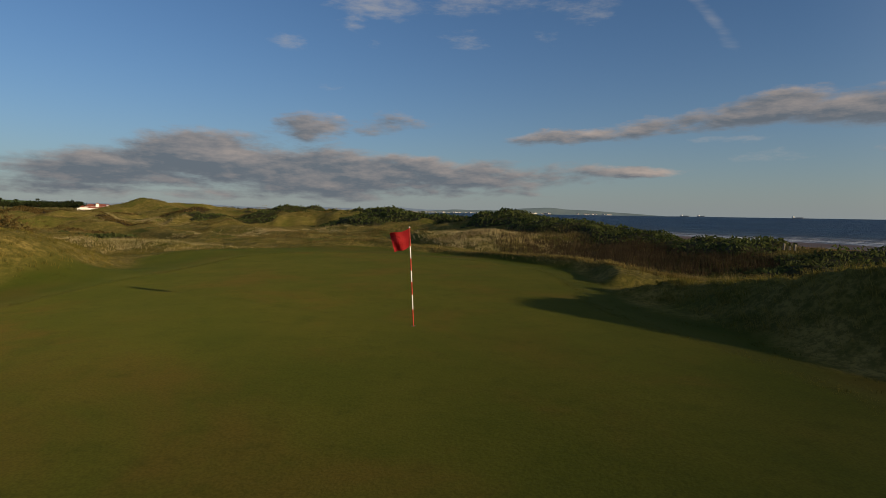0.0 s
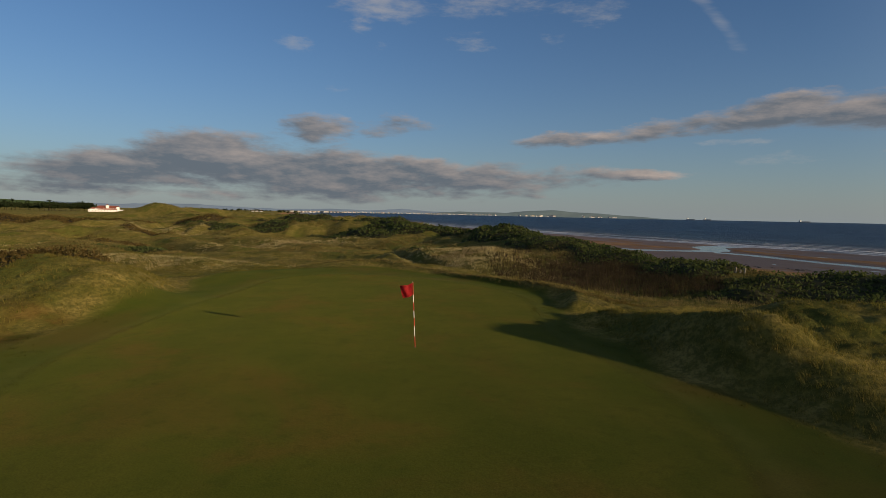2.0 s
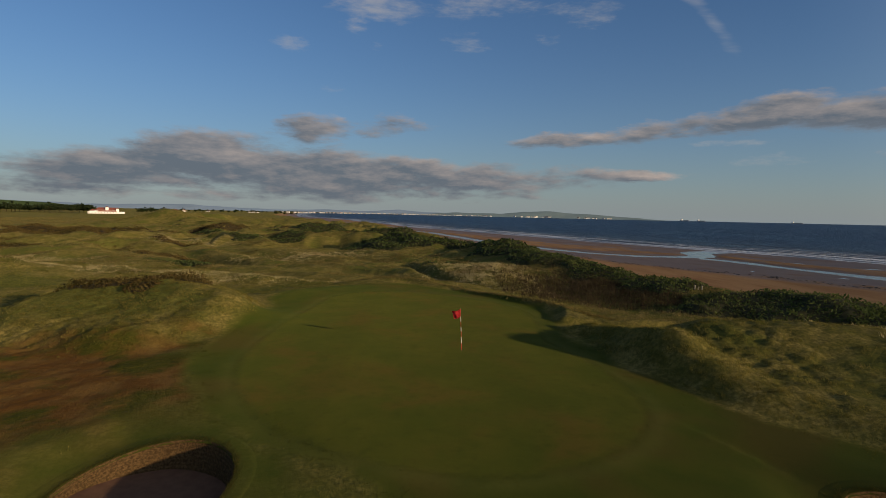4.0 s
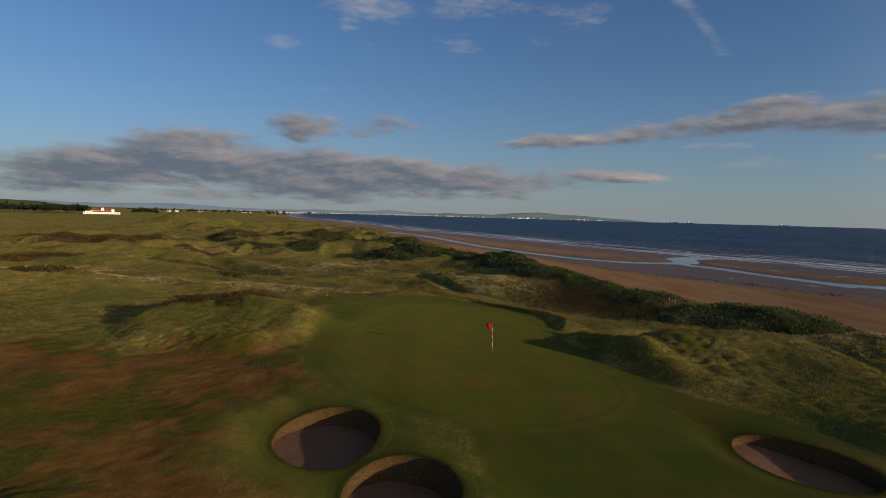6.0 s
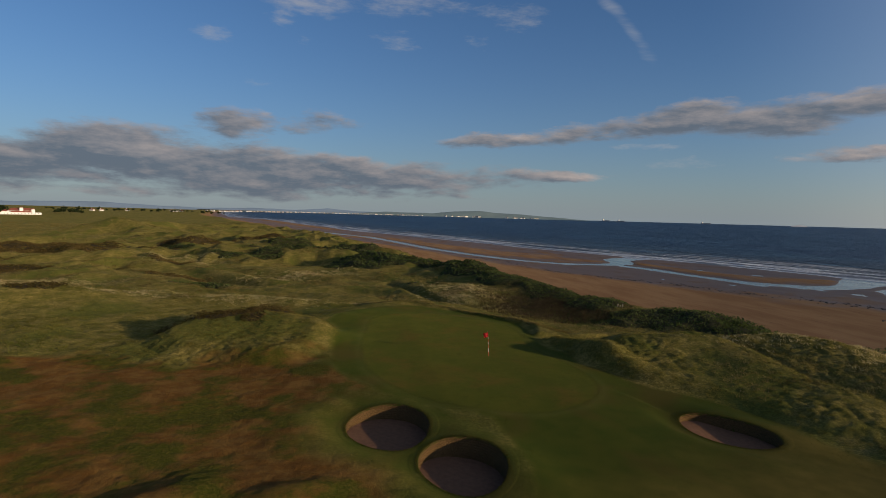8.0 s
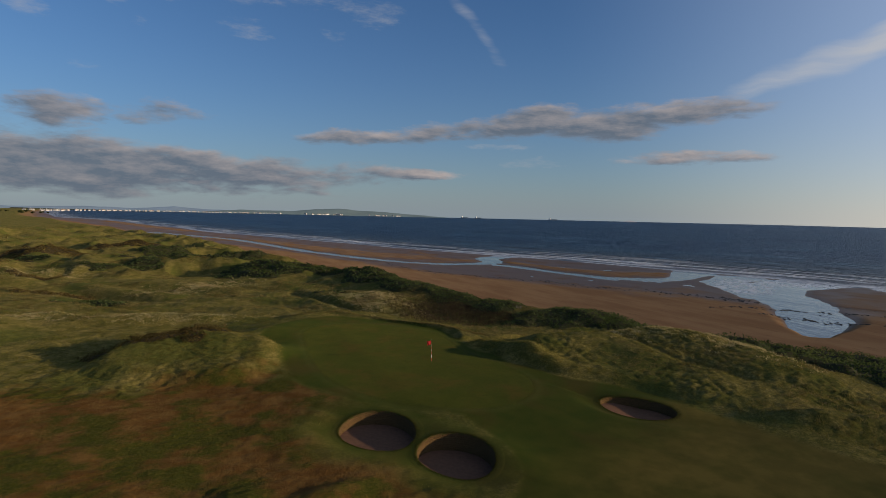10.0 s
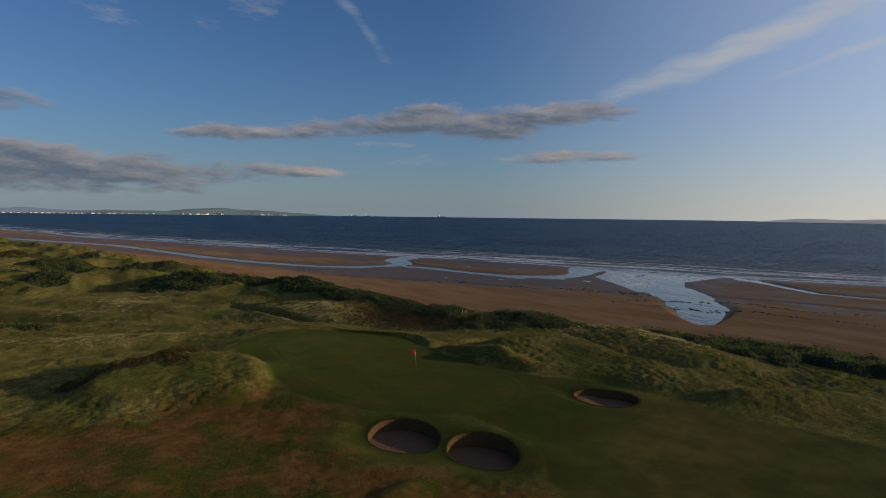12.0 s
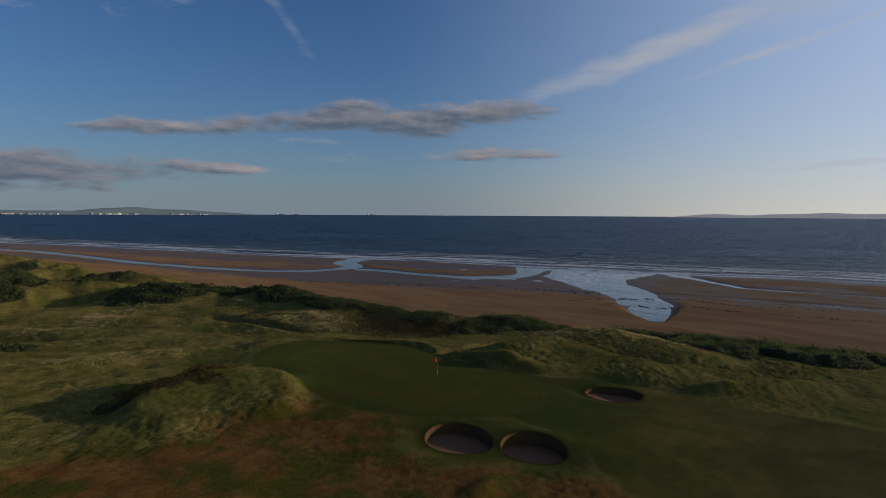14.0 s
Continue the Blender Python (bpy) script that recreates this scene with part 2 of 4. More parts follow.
# sand bars, and the channels and pools between them: x, y, half width
BAR_NORTH = [(-30, 560, 10), (-62, 650, 10), (-105, 790, 12), (-170, 1020, 14)]
BAR_FAR = [(-24, 455, 9), (0, 402, 14), (20, 350, 17), (38, 300, 19), (53, 262, 17), (72, 228, 15), (94, 201, 6)]
BAR_MID = [(111, 190, 4), (114, 172, 7), (118, 155, 10), (125, 138, 13), (137, 131, 12), (149, 131, 6)]
BAR_SOUTH = [(186, 54, 4), (187, 42, 8), (195, 28, 11), (202, 10, 13), (218, -50, 16), (300, -300, 20)]
CHANNELS = [([(-70, 545, 5), (-37, 480, 5), (-4, 416, 5), (12, 355, 4.5), (21, 313, 4), (30, 276, 3.6), (39, 251, 3.4), (47, 229, 3.2), (55, 212, 3), (63, 199, 3.2), (76, 189, 3.6), (92, 187, 4), (103, 191, 4.5), (107, 201, 5), (112, 214, 6), (128, 226, 8)], -7.1),
            ([(99, 180, 3), (104, 170, 3), (106, 156, 3), (109, 140, 3), (114, 127, 3.2), (123, 118, 3.4), (135, 114, 3.6), (147, 118, 4.5), (156, 125, 6), (170, 133, 8)], -7.1),
            ([(84, 25, 2.2), (94, 32, 5), (107, 41, 8.5), (120, 52, 10), (132, 64, 10), (141, 75, 8), (156, 87, 10), (180, 92, 12), (205, 90, 14)], -7.07),
            ([(124, 70, 3.5), (137, 88, 4), (148, 103, 6), (172, 112, 9)], -7.04),
            ([(205, 80, 6), (188, 69, 4), (184, 59, 3), (176, 47, 2.6), (170, 37, 2.4), (171, 28, 2), (178, 8, 1.8), (192, -34, 1.8)], -7.1),
            ([(129, 58, .9), (134, 44, .7), (140, 31, .6), (146, 16, .6), (150, 0, .6), (160, -34, .6)], -7.05)]

MOWN = smooth_ring([(-17, 30), (-16.4, 22), (-17, 14), (-16, 6.5), (-13, .6), (-9.4, -3.2), (-5.6, -7), (-4.9, -12), (-6.4, -16), (-9, -22), (-13, -31), (-20, -48), (10, -60), (27, -46),
                    (21, -32), (19, -25), (16.6, -18), (15, -12.5), (13.9, -6.8), (12.5, -3.8), (10.5, -1.3), (8.2, 1.0), (6.7, 4.8), (5.6, 8), (4.8, 14), (5.1, 18), (5.5, 21.5), (4.6, 25.5), (1.6, 30), (-4, 35.5), (-11, 36.5)], 6)
PUTT = smooth_ring([(-13, 22), (-13.7, 14), (-13.3, 6), (-11, 0), (-7, -4.2), (-2, -5.8), (2.3, -3.8), (4.6, .4), (4.5, 6), (3, 12), (3.6, 17), (3.2, 23), (-2, 29), (-8, 30.5), (-12, 28)], 6)
DUNE_R = smooth_ring([(4.7, 15.8), (5.7, 13.4), (5.7, 10.8), (5.7, 8.6), (6.2, 6.8), (7.0, 4.8), (8.6, 1.0), (10.9, -1.2), (13, -3.6), (14.4, -6.4), (15.6, -11.5), (17.2, -18), (21, -22), (29, -21), (38, -23), (43, -20), (39, -6), (37, 3), (34, 11), (25, 17), (15, 18.5), (9, 18)], 5)
MOUND = smooth_ring([(-16.3, 15), (-15.8, 19), (-16.8, 24), (-20, 28.5), (-25, 28.5), (-30, 26.5), (-34.5, 22.5), (-35.5, 18), (-32.5, 14), (-28, 11.8), (-22.5, 9), (-18.2, 11)], 5)
WEDGE = smooth_ring([(5.2, 17.5), (5.6, 20), (6, 23), (7.4, 24), (9, 21.4), (10.6, 19), (14, 17.6), (17, 17.3), (17, 16.6), (12, 16.4), (8.4, 17)], 4)
BUNKERS = [  # centre, half axes, turn, floor, and the rim's height on the open and on the high side
    (-12.25, -5.8, 2.55, 3.25, 30, -1.44, -1.06, -.28), (-8.5, -11.6, 2.35, 2.9, 15, -1.6, -1.18, -.22), (10.0, -8.3, 1.85, 3.1, 32, -1.42, -1.13, -.42)]
FACE = (.83, .56)                     # towards the bunkers' high side


def bunker_r(b, x, y):
    """1 on the bunker's rim, less inside."""
    cx, cy, rx, ry, turn = b[:5]
    c, s = math.cos(radians(turn)), math.sin(radians(turn))
    u, v = ((x - cx) * c + (y - cy) * s) / rx, (-(x - cx) * s + (y - cy) * c) / ry
    a = np.arctan2(v, u)
    return np.sqrt(u * u + v * v) / (1 + .04 * np.sin(2 * a + cx) + .025 * np.sin(3 * a + cy))


def lie(x, y, holes=True):
    """Height of the ground."""
    x, y = np.asarray(x, float), np.asarray(y, float)
    rag = np.hypot(x + 8, y - 5)
    xf, xc = foot_x(y), crest_x(y)
    mown, dune, mound = inside(x, y, MOWN), inside(x, y, DUNE_R), inside(x, y, MOUND)
    # plain and green
    plain = -0.95 - 2.4 * ss(120, 700, rag) - 0.25 * ss(-10, -30, y)
    green = -0.02 - 0.035 * np.maximum(0, -x - 8) - 0.03 * np.maximum(0, x - 1) - 0.045 * np.maximum(0, -y - 2)
    k = ss(-15, 0.5, inside(x, y, PUTT))
    z = plain * (1 - k) + np.maximum(green, plain) * k
    z = z + knoll(x, y, -17, 31, 7, 4, 30, .55) + knoll(x, y, -7, 39, 12, 4, 0, .5)
    rough = ss(0.5, -3.5, mown)
    # dunes beside the green
    z = z + dune_lift(x, y, dune)
    z = z + ss(-.2, 2.8, mound) * 1.0 + ridge(x, y, [(-18.4, 18.4, 1.15, 2.9), (-25, 22.3, 1.85, 3.9), (-30, 22, 1.1, 3.4), (-34, 20, .3, 3)])
    # hollows, hummocks and ridges of the links
    z = z + knoll(x, y, 3, 52, 8, 11, 15, 1.3) + knoll(x, y, -8, 100, 12, 12, 20, 1.6) + knoll(x, y, -16, 128, 16, 14, 0, 1.9)
    z = z + knoll(x, y, -37, 150, 13, 34, 20, 1.5) + knoll(x, y, -132, 268, 21, 17, 0, 5.6) + knoll(x, y, -108, 290, 26, 16, 0, 3.8)
    z = z + knoll(x, y, -96, 122, 24, 24, 25, 1.7) + knoll(x, y, -62, 46, 11, 7, 20, 2.2) + knoll(x, y, -30, 46.6, 13, 2.6, -14, .95)
    z = z - knoll(x, y, -41, 77, 12, 7, -30, .8) - knoll(x, y, 15, 42, 12, 9, -30, .9) - knoll(x, y, -80, 128, 20, 30, 25, .75) - knoll(x, y, 47, -3, 8, 20, 20, .9)
    z = z + ridge(x, y, [(2, 104, 1.2, 9), (14, 78, 1.2, 7), (13, 62, 1.1, 6), (17, 47, 1.0, 6), (24, 37, 1.1, 6), (33, 26, 1.2, 6)])
    z = z + knoll(x, y, 27, -20, 5.5, 1.6, -28, 1.2) + knoll(x, y, 21, -16, 3.8, 1.6, -30, .9) + knoll(x, y, -24, -14.5, 4, 1.8, 35, .55) + knoll(x, y, -17.5, -14, 2.6, 1.3, 20, .5)
    z = z + ridge(x, y, [(-12, 39.5, .25, 1.2), (-6, 38.5, .4, .8), (-1, 34.5, .5, .7), (2.2, 29.5, .55, .65), (4.6, 26.4, .6, .65), (6.4, 24.2, .6, .8)])
    z = z + .52 * ss(-.1, .9, inside(x, y, WEDGE)) - ridge(x, y, [(6.4, 15.9, .25, .8), (10, 15.1, .75, 1.1), (14, 15.1, .8, 1.3), (18, 15.4, .4, 1.3)])
    z = z - .35 * ridge(x, y, [(-3, 36.6, .6, .7), (1.4, 31.4, 1, .7), (4, 28.2, 1, .8), (6.6, 25.6, 1, .9), (9.5, 23, 1, 1.1), (12.5, 19.6, .8, 1.2)])
    z = z - ridge(x, y, [(-57, 100, .5, 2), (-48, 87, .7, 2.4), (-40, 76, .7, 2.6), (-31, 70, .4, 2.4), (-22, 69, .2, 2)]) - ridge(x, y, [(-7.6, 70, .5, 1.2), (-5.6, 61, .9, 1.1), (-4.2, 53, .9, 1.0), (-1.6, 45, .8, .9), (2.6, 39.5, .6, .9)]) + ridge(x, y, [(-4, 70, .15, 2.5), (0, 60, .3, 4.5), (2, 52, .35, 5), (5, 46, .3, 4)])
    far = ss(90, 190, y) * ss(-190, -120, x) * ss(700, 420, y) * ss(xf - 4, xf - 45, x)
    z = z + far * (3.9 * (.55 - np.abs(fbm(x, y, 46, 3, 5))) + .9 * fbm(x, y, 13, 3, 6))
    mid = (.25 * ss(34, 58, y) + .75 * ss(62, 100, y)) * ss(xf - 4, xf - 30, x) * ss(-240, -60, x)
    field = np.exp(-(((x + 32) / 27) ** 4 + ((y - 72) / 33) ** 4))
    mid = mid * (1 - .85 * field)
    z = z + field * .55 * fbm((x + y) * .7071, (y - x) * .7071 * .12, 5.0, 3, 13)
    z = z + mid * (3.3 * (.42 - np.abs(fbm(x, y, 27, 3, 9))) + (1.7 * (.45 - np.abs(fbm(x, y, 12, 3, 12))) + .32 * fbm(x, y, 5, 2, 10)))
    # foredune and the slope to the beach
    z = z + (0.9 + 0.5 * fbm(x, y, 26, 2, 3)) * np.exp(-((x - xc) / 9) ** 2) * ss(19, 40, y)
    z = z + .35 * np.exp(-((x - xc) / 7) ** 2) * ss(12, -12, y) * (1 + .4 * fbm(x, y, 12, 2, 3)) * ss(-400, -60, y)
    t = np.clip((x - xc - 3) / np.maximum(xf - xc - 3, 1), 0, 1)
    z = z + (-5.8 - z) * ss(0, 1, t)
    # small unevenness
    dry = ss(14, 6, y) * ss(-9, -15, x)
    lumps = rough * ss(xf, xf - 12, x) * (1 - .45 * dry)
    on_dune = ss(-1, 2, dune)
    z = z + lumps * 0.16 * fbm(x, y, 4.5, 3, 21)
    tufty = (lumps > .02) & (x > -70) & (x < 70) & (y > -40) & (y < 75)
    qx, qy = x[tufty], y[tufty]
    z[tufty] += lumps[tufty] * (.15 + .1 * on_dune[tufty] + .03 * ss(0, 2, mound[tufty])) * (clumps(qx + .35 * fbm(qx, qy, 1.7, 2, 33), qy * 1.2, .8, 35) - .4) * (.75 + .5 * fbm(qx, qy, 6, 2, 37))
    z = z + 0.03 * fbm(x, y, 6, 2, 41) * (1 - rough)
    back = ss(38, 70, y) * ss(320, 200, y) * ss(xf, xf - 14, x) * ss(-260, -190, x) * (1 - .75 * field)
    bumpy = back > .02
    z[bumpy] += .55 * back[bumpy] * (clumps(x[bumpy] + 1.5 * fbm(x[bumpy], y[bumpy], 7, 2, 43), y[bumpy], 5.0, 45) - .4) * (.6 + .7 * fbm(x[bumpy], y[bumpy], 30, 2, 47))
    # beach, wet sand, bars and sea bed
    xi, xw = inner_x(y), water_x(y)
    u = np.clip((x - xf) / np.maximum(xi - xf, 5), 0, 1)
    beach = -5.8 - 1.12 * u ** 1.15 + 0.05 * fbm(x, y * .4, 9, 3, 51)
    ripple = fbm(x + 3 * fbm(x, y, 20, 2, 60), y * .6, 9, 4, 61)
    flats = -6.88 + .13 * ss(72, 54, y) - .075 * ss(200, 165, y) * ss(75, 100, y) + .05 * ripple
    flats = np.minimum(flats, np.maximum(-7.04 - 0.02 * (x - xw), -12))
    low = np.where(x > xi, flats, beach)
    shape = .22 * fbm(x, y, 14, 3, 67)
    for pts in (BAR_NORTH, BAR_FAR, BAR_MID, BAR_SOUTH):
        k = strip(x, y, pts) + shape
        low = low + (np.maximum(low, -6.66 + .04 * ripple) - low) * ss(0, .45, k)
    for pts, deep in CHANNELS:
        k = strip(x, y, pts) + .8 * shape
        low = low + (np.minimum(low, deep + .02 * ripple) - low) * ss(-.25, .25, k)
    z = np.where(x > xf, low, z)
    for b in BUNKERS:
        p = ((x - b[0]) * FACE[0] + (y - b[1]) * FACE[1]) / b[3]
        away = np.maximum(bunker_r(b, x, y) - 1, 0)
        z = z + (b[6] + (b[7] - b[6]) * ss(-.9, 1.05, p) - z) * np.exp(-(away / np.where(p > 0, .95, .6)) ** 2)
    if holes:
        for b in BUNKERS:
            r = bunker_r(b, x, y)
            z = np.where(r < 1.045, np.minimum(z, b[5] - 0.25), z)
    return z


def dune_lift(x, y, dune):
    z = .42 * ss(-.2, 1.5, dune) * ss(-15, -4, y) + np.clip((dune + .3) / 12, 0, 1) * (.6 - .2 * ss(-4, -16, y))
    knob = ss(-.3, 2.0, dune) * ridge(x, y, [(6.9, 14.2, .35, 1.5), (7.7, 11, .75, 1.9), (8.3, 8.4, 1.42, 2.1), (8.6, 6.6, 1.68, 2.1), (9.2, 4.4, .75, 2), (10.4, 1.6, .25, 2)])
    front = ridge(x, y, [(10.6, 9.6, 1.0, 3), (13, 10.0, 1.4, 4), (17, 9.6, 1.5, 5.2), (20, 8.4, 1.5, 5.5), (20.6, 2.5, 1.05, 6), (20.2, -4.5, .55, 6), (21.5, -10, .35, 5), (22.5, -15, .2, 3.5)])
    back = ridge(x, y, [(23, 10.5, 1.4, 3), (28.5, 8.6, 2.1, 5), (31, 5.6, 2.0, 6), (31.5, 0, 1.5, 6.5), (31, -5.5, 1.0, 5.5)])
    z = z + np.maximum(knob, ss(0, 3, dune) * np.maximum(front, back))
    z = z - ss(1, 4, dune) * ridge(x, y, [(22.5, 11.5, .3, 1.0), (23.4, 6.2, .4, .9), (22.9, 0, .4, .9), (24.8, -6.5, .35, .9), (29, -12, .3, 1.2)])
    return z + ss(1, 5, dune) * (0.12 * fbm(x, y, 5.5, 3, 71))


def axis(lo, hi, fine_lo, fine_hi, step, grow_lo, grow_hi):
    a = list(np.arange(fine_lo, fine_hi + step / 2, step))
    for sign, end, grow in ((1, hi, grow_hi), (-1, lo, grow_lo)):
        s, v = step, a[-1] if sign > 0 else a[0]
        ext = []
        while sign * (end - v) > 0:
            s *= grow
            v += sign * s
            ext.append(v)
        a = a + ext if sign > 0 else ext[::-1] + a
    return np.array(a)


def sheet(name, xs, ys, zfun, mat, layers=None):
    """A grid of quads over the plan, with named layers on its corners."""
    X, Y = np.meshgrid(xs, ys)
    X, Y = X.ravel(), Y.ravel()
    nx, ny = len(xs), len(ys)
    co = np.stack([X, Y, zfun(X, Y)], 1)
    i = (np.arange(ny - 1)[:, None] * nx + np.arange(nx - 1)[None]).ravel()
    return raw_mesh(name, co, np.stack([i, i + 1, i + nx + 1, i + nx], 1), mat, layers(X, Y, co[:, 2]) if layers else {}, True)


def raw_mesh(name, co, faces, mat, layers=None, smooth=False):
    me = bpy.data.meshes.new(name)
    n, k = faces.shape
    me.vertices.add(len(co))
    me.vertices.foreach_set("co", np.asarray(co, np.float32).ravel())
    me.loops.add(n * k)
    me.loops.foreach_set("vertex_index", faces.astype(np.int32).ravel())
    me.polygons.add(n)
    me.polygons.foreach_set("loop_start", np.arange(n, dtype=np.int32) * k)
    me.polygons.foreach_set("use_smooth", np.full(n, smooth))
    for key, v in (layers or {}).items():
        me.attributes.new(key, "FLOAT", "POINT").data.foreach_set("value", np.asarray(v, np.float32))
    me.materials.append(mat)
    me.update()
    me.validate()
    return new(name, me)


# ---- materials ----
def material(name):
    m = bpy.data.materials.new(name)
    m.use_nodes = True
    return m, Nodes(m.node_tree), m.node_tree.nodes["Principled BSDF"]


def bumped(n, bsdf, height, strength, distance):
    b = n.add("ShaderNodeBump", {"Height": height, "Strength": strength, "Distance": distance})
    n.tree.links.new(b.outputs[0], bsdf.inputs["Normal"])


def plain(name, colour, rough=0.7, vary=0.25, size=2.0, metal=0.0, bump=0.0):
    m, n, b = material(name)
    pos = n.add("ShaderNodeTexCoord").outputs["Object"]
    f = n.step(n.noise(pos, size, 4), 0.3, 0.7)
    f2 = n.noise(pos, size * 9, 3)
    c = n.mix(f, tuple(v * (1 - vary) for v in colour), tuple(min(1, v * (1 + vary * .6)) for v in colour))
    c = n.mix(n.math("MULTIPLY", f2, vary), c, tuple(v * .55 for v in colour))
    n.tree.links.new(c, b.inputs["Base Color"])
    b.inputs["Roughness"].default_value, b.inputs["Metallic"].default_value = rough, metal
    b.inputs["Specular IOR Level"].default_value = .05 if rough > .85 else .4
    if bump:
        bumped(n, b, f2, bump, 0.02)
    return m


def distance(name, colour, haze_glow):
    """Far land behind miles of lit air, its haze added as emission."""
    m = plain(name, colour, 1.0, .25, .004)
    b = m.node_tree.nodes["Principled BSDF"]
    b.inputs["Emission Color"].default_value, b.inputs["Emission Strength"].default_value = (*haze_glow, 1), 1.0
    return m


def ground_material():
    m, n, b = material("links_turf_and_sand")
    pos = n.add("ShaderNodeNewGeometry").outputs["Position"]
    a = {k: n.attr(k).outputs["Fac"] for k in ("mown", "putt", "burnt", "sand", "dark", "wet")}
    big, mid, fine = n.noise(pos, 0.09, 4), n.noise(pos, 0.55, 5, 0.65), n.noise(pos, 5.0, 4, 0.7)
    grit = n.noise(pos, 28.0, 2, 0.6)
    # rough grass
    rough = n.mix(n.step(mid, .35, .65), (.108, .095, .022), (.205, .158, .048))
    rough = n.mix(n.math("MULTIPLY", n.step(big, .48, .62), .8), rough, (.084, .092, .018))
    # random darker flecks, partly shade between the blades put into the colour
    rough = n.mix(n.math("MULTIPLY", n.step(fine, .40, .60), .6), rough, (.040, .042, .012))
    rough = n.mix(n.math("MULTIPLY", n.step(n.noise(pos, 1.7, 4, .65), .46, .62), .4), rough, (.048, .050, .010))
    # mown turf
    mown = n.mix(n.step(mid, .3, .7), (.033, .046, .0072), (.048, .054, .0088))
    mown = n.mix(n.math("MULTIPLY", n.step(n.noise(pos, .16, 3), .45, .65), .7), mown, (.062, .047, .012))
    putt = n.mix(n.step(n.noise(pos, .3, 4, .6), .3, .7), (.049, .058, .0088), (.066, .066, .0108))
    putt = n.mix(n.math("MULTIPLY", n.step(n.noise(pos, .2, 5, .65, .5), .48, .66), .75), putt, (.080, .058, .0125))
    putt = n.mix(n.math("MULTIPLY", n.step(n.noise(pos, .9, 5, .68), .48, .68), .5), putt, (.042, .052, .008))
    mown = n.mix(a["putt"], mown, putt)
    mown = n.mix(n.math("MULTIPLY", n.attr("fringe").outputs["Fac"], n.math("MULTIPLY_ADD", mid, .8, .1)), mown, (.105, .100, .027))
    mown = n.mix(n.math("MULTIPLY", n.step(grit, .35, .7), .35), mown, (.020, .026, .006))
    mown = n.mix(n.math("MULTIPLY", n.step(n.noise(pos, 2.2, 5, .7), .52, .72), .35), mown, (.026, .034, .007))
    fair = n.math("MULTIPLY", n.attr("fair").outputs["Fac"], n.math("MULTIPLY_ADD", n.step(n.noise(pos, .12, 4, .6), .35, .6), .6, .4))
    mown = n.mix(fair, mown, n.mix(n.step(mid, .35, .65), (.096, .074, .017), (.125, .094, .022)))
    # dry, burnt turf
    patch = n.noise(pos, .22, 5, .62)
    burnt = n.mix(n.step(mid, .4, .62), (.098, .047, .012), (.132, .072, .020))
    turf = n.mix(n.step(fine, .4, .65), (.040, .045, .006), (.070, .060, .011))
    burnt = n.mix(n.step(patch, .41, .57), turf, burnt)
    burnt = n.mix(n.math("MULTIPLY", n.step(grit, .5, .7), .45), burnt, (.030, .022, .009))
    # beach
    drift = n.noise(n.scaled(pos, (.25, .06, 1)), .7, 5, .6)
    sand = n.mix(n.step(drift, .35, .65), (.165, .092, .044), (.212, .126, .062))
    sand = n.mix(n.math("MULTIPLY", n.step(n.noise(n.scaled(pos, (1, .25, 1)), .8, 5, .7), .55, .75), .5), sand, (.070, .043, .026))
    sand = n.mix(n.math("MULTIPLY", a["wet"], .7), sand, (.054, .038, .028))
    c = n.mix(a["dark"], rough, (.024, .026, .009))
    c = n.mix(a["burnt"], c, burnt)
    c = n.mix(a["mown"], c, mown)
    c = n.mix(a["sand"], c, sand)
    n.tree.links.new(c, b.inputs["Base Color"])
    n.tree.links.new(n.math("SUBTRACT", .95, n.math("MULTIPLY", a["wet"], .42)), b.inputs["Roughness"])
    n.tree.links.new(n.math("MULTIPLY_ADD", a["wet"], .16, .02), b.inputs["Specular IOR Level"])
    n.tree.links.new(n.math("MULTIPLY_ADD", a["mown"], .45, .4), b.inputs["Diffuse Roughness"])
    soft = n.math("SUBTRACT", 1.0, n.math("MAXIMUM", a["mown"], a["sand"]))
    h = n.math("MULTIPLY", n.math("ADD", fine, n.math("MULTIPLY", grit, .3)), n.math("MULTIPLY_ADD", soft, .93, .07))
    bumped(n, b, h, .6, .14)
    return m


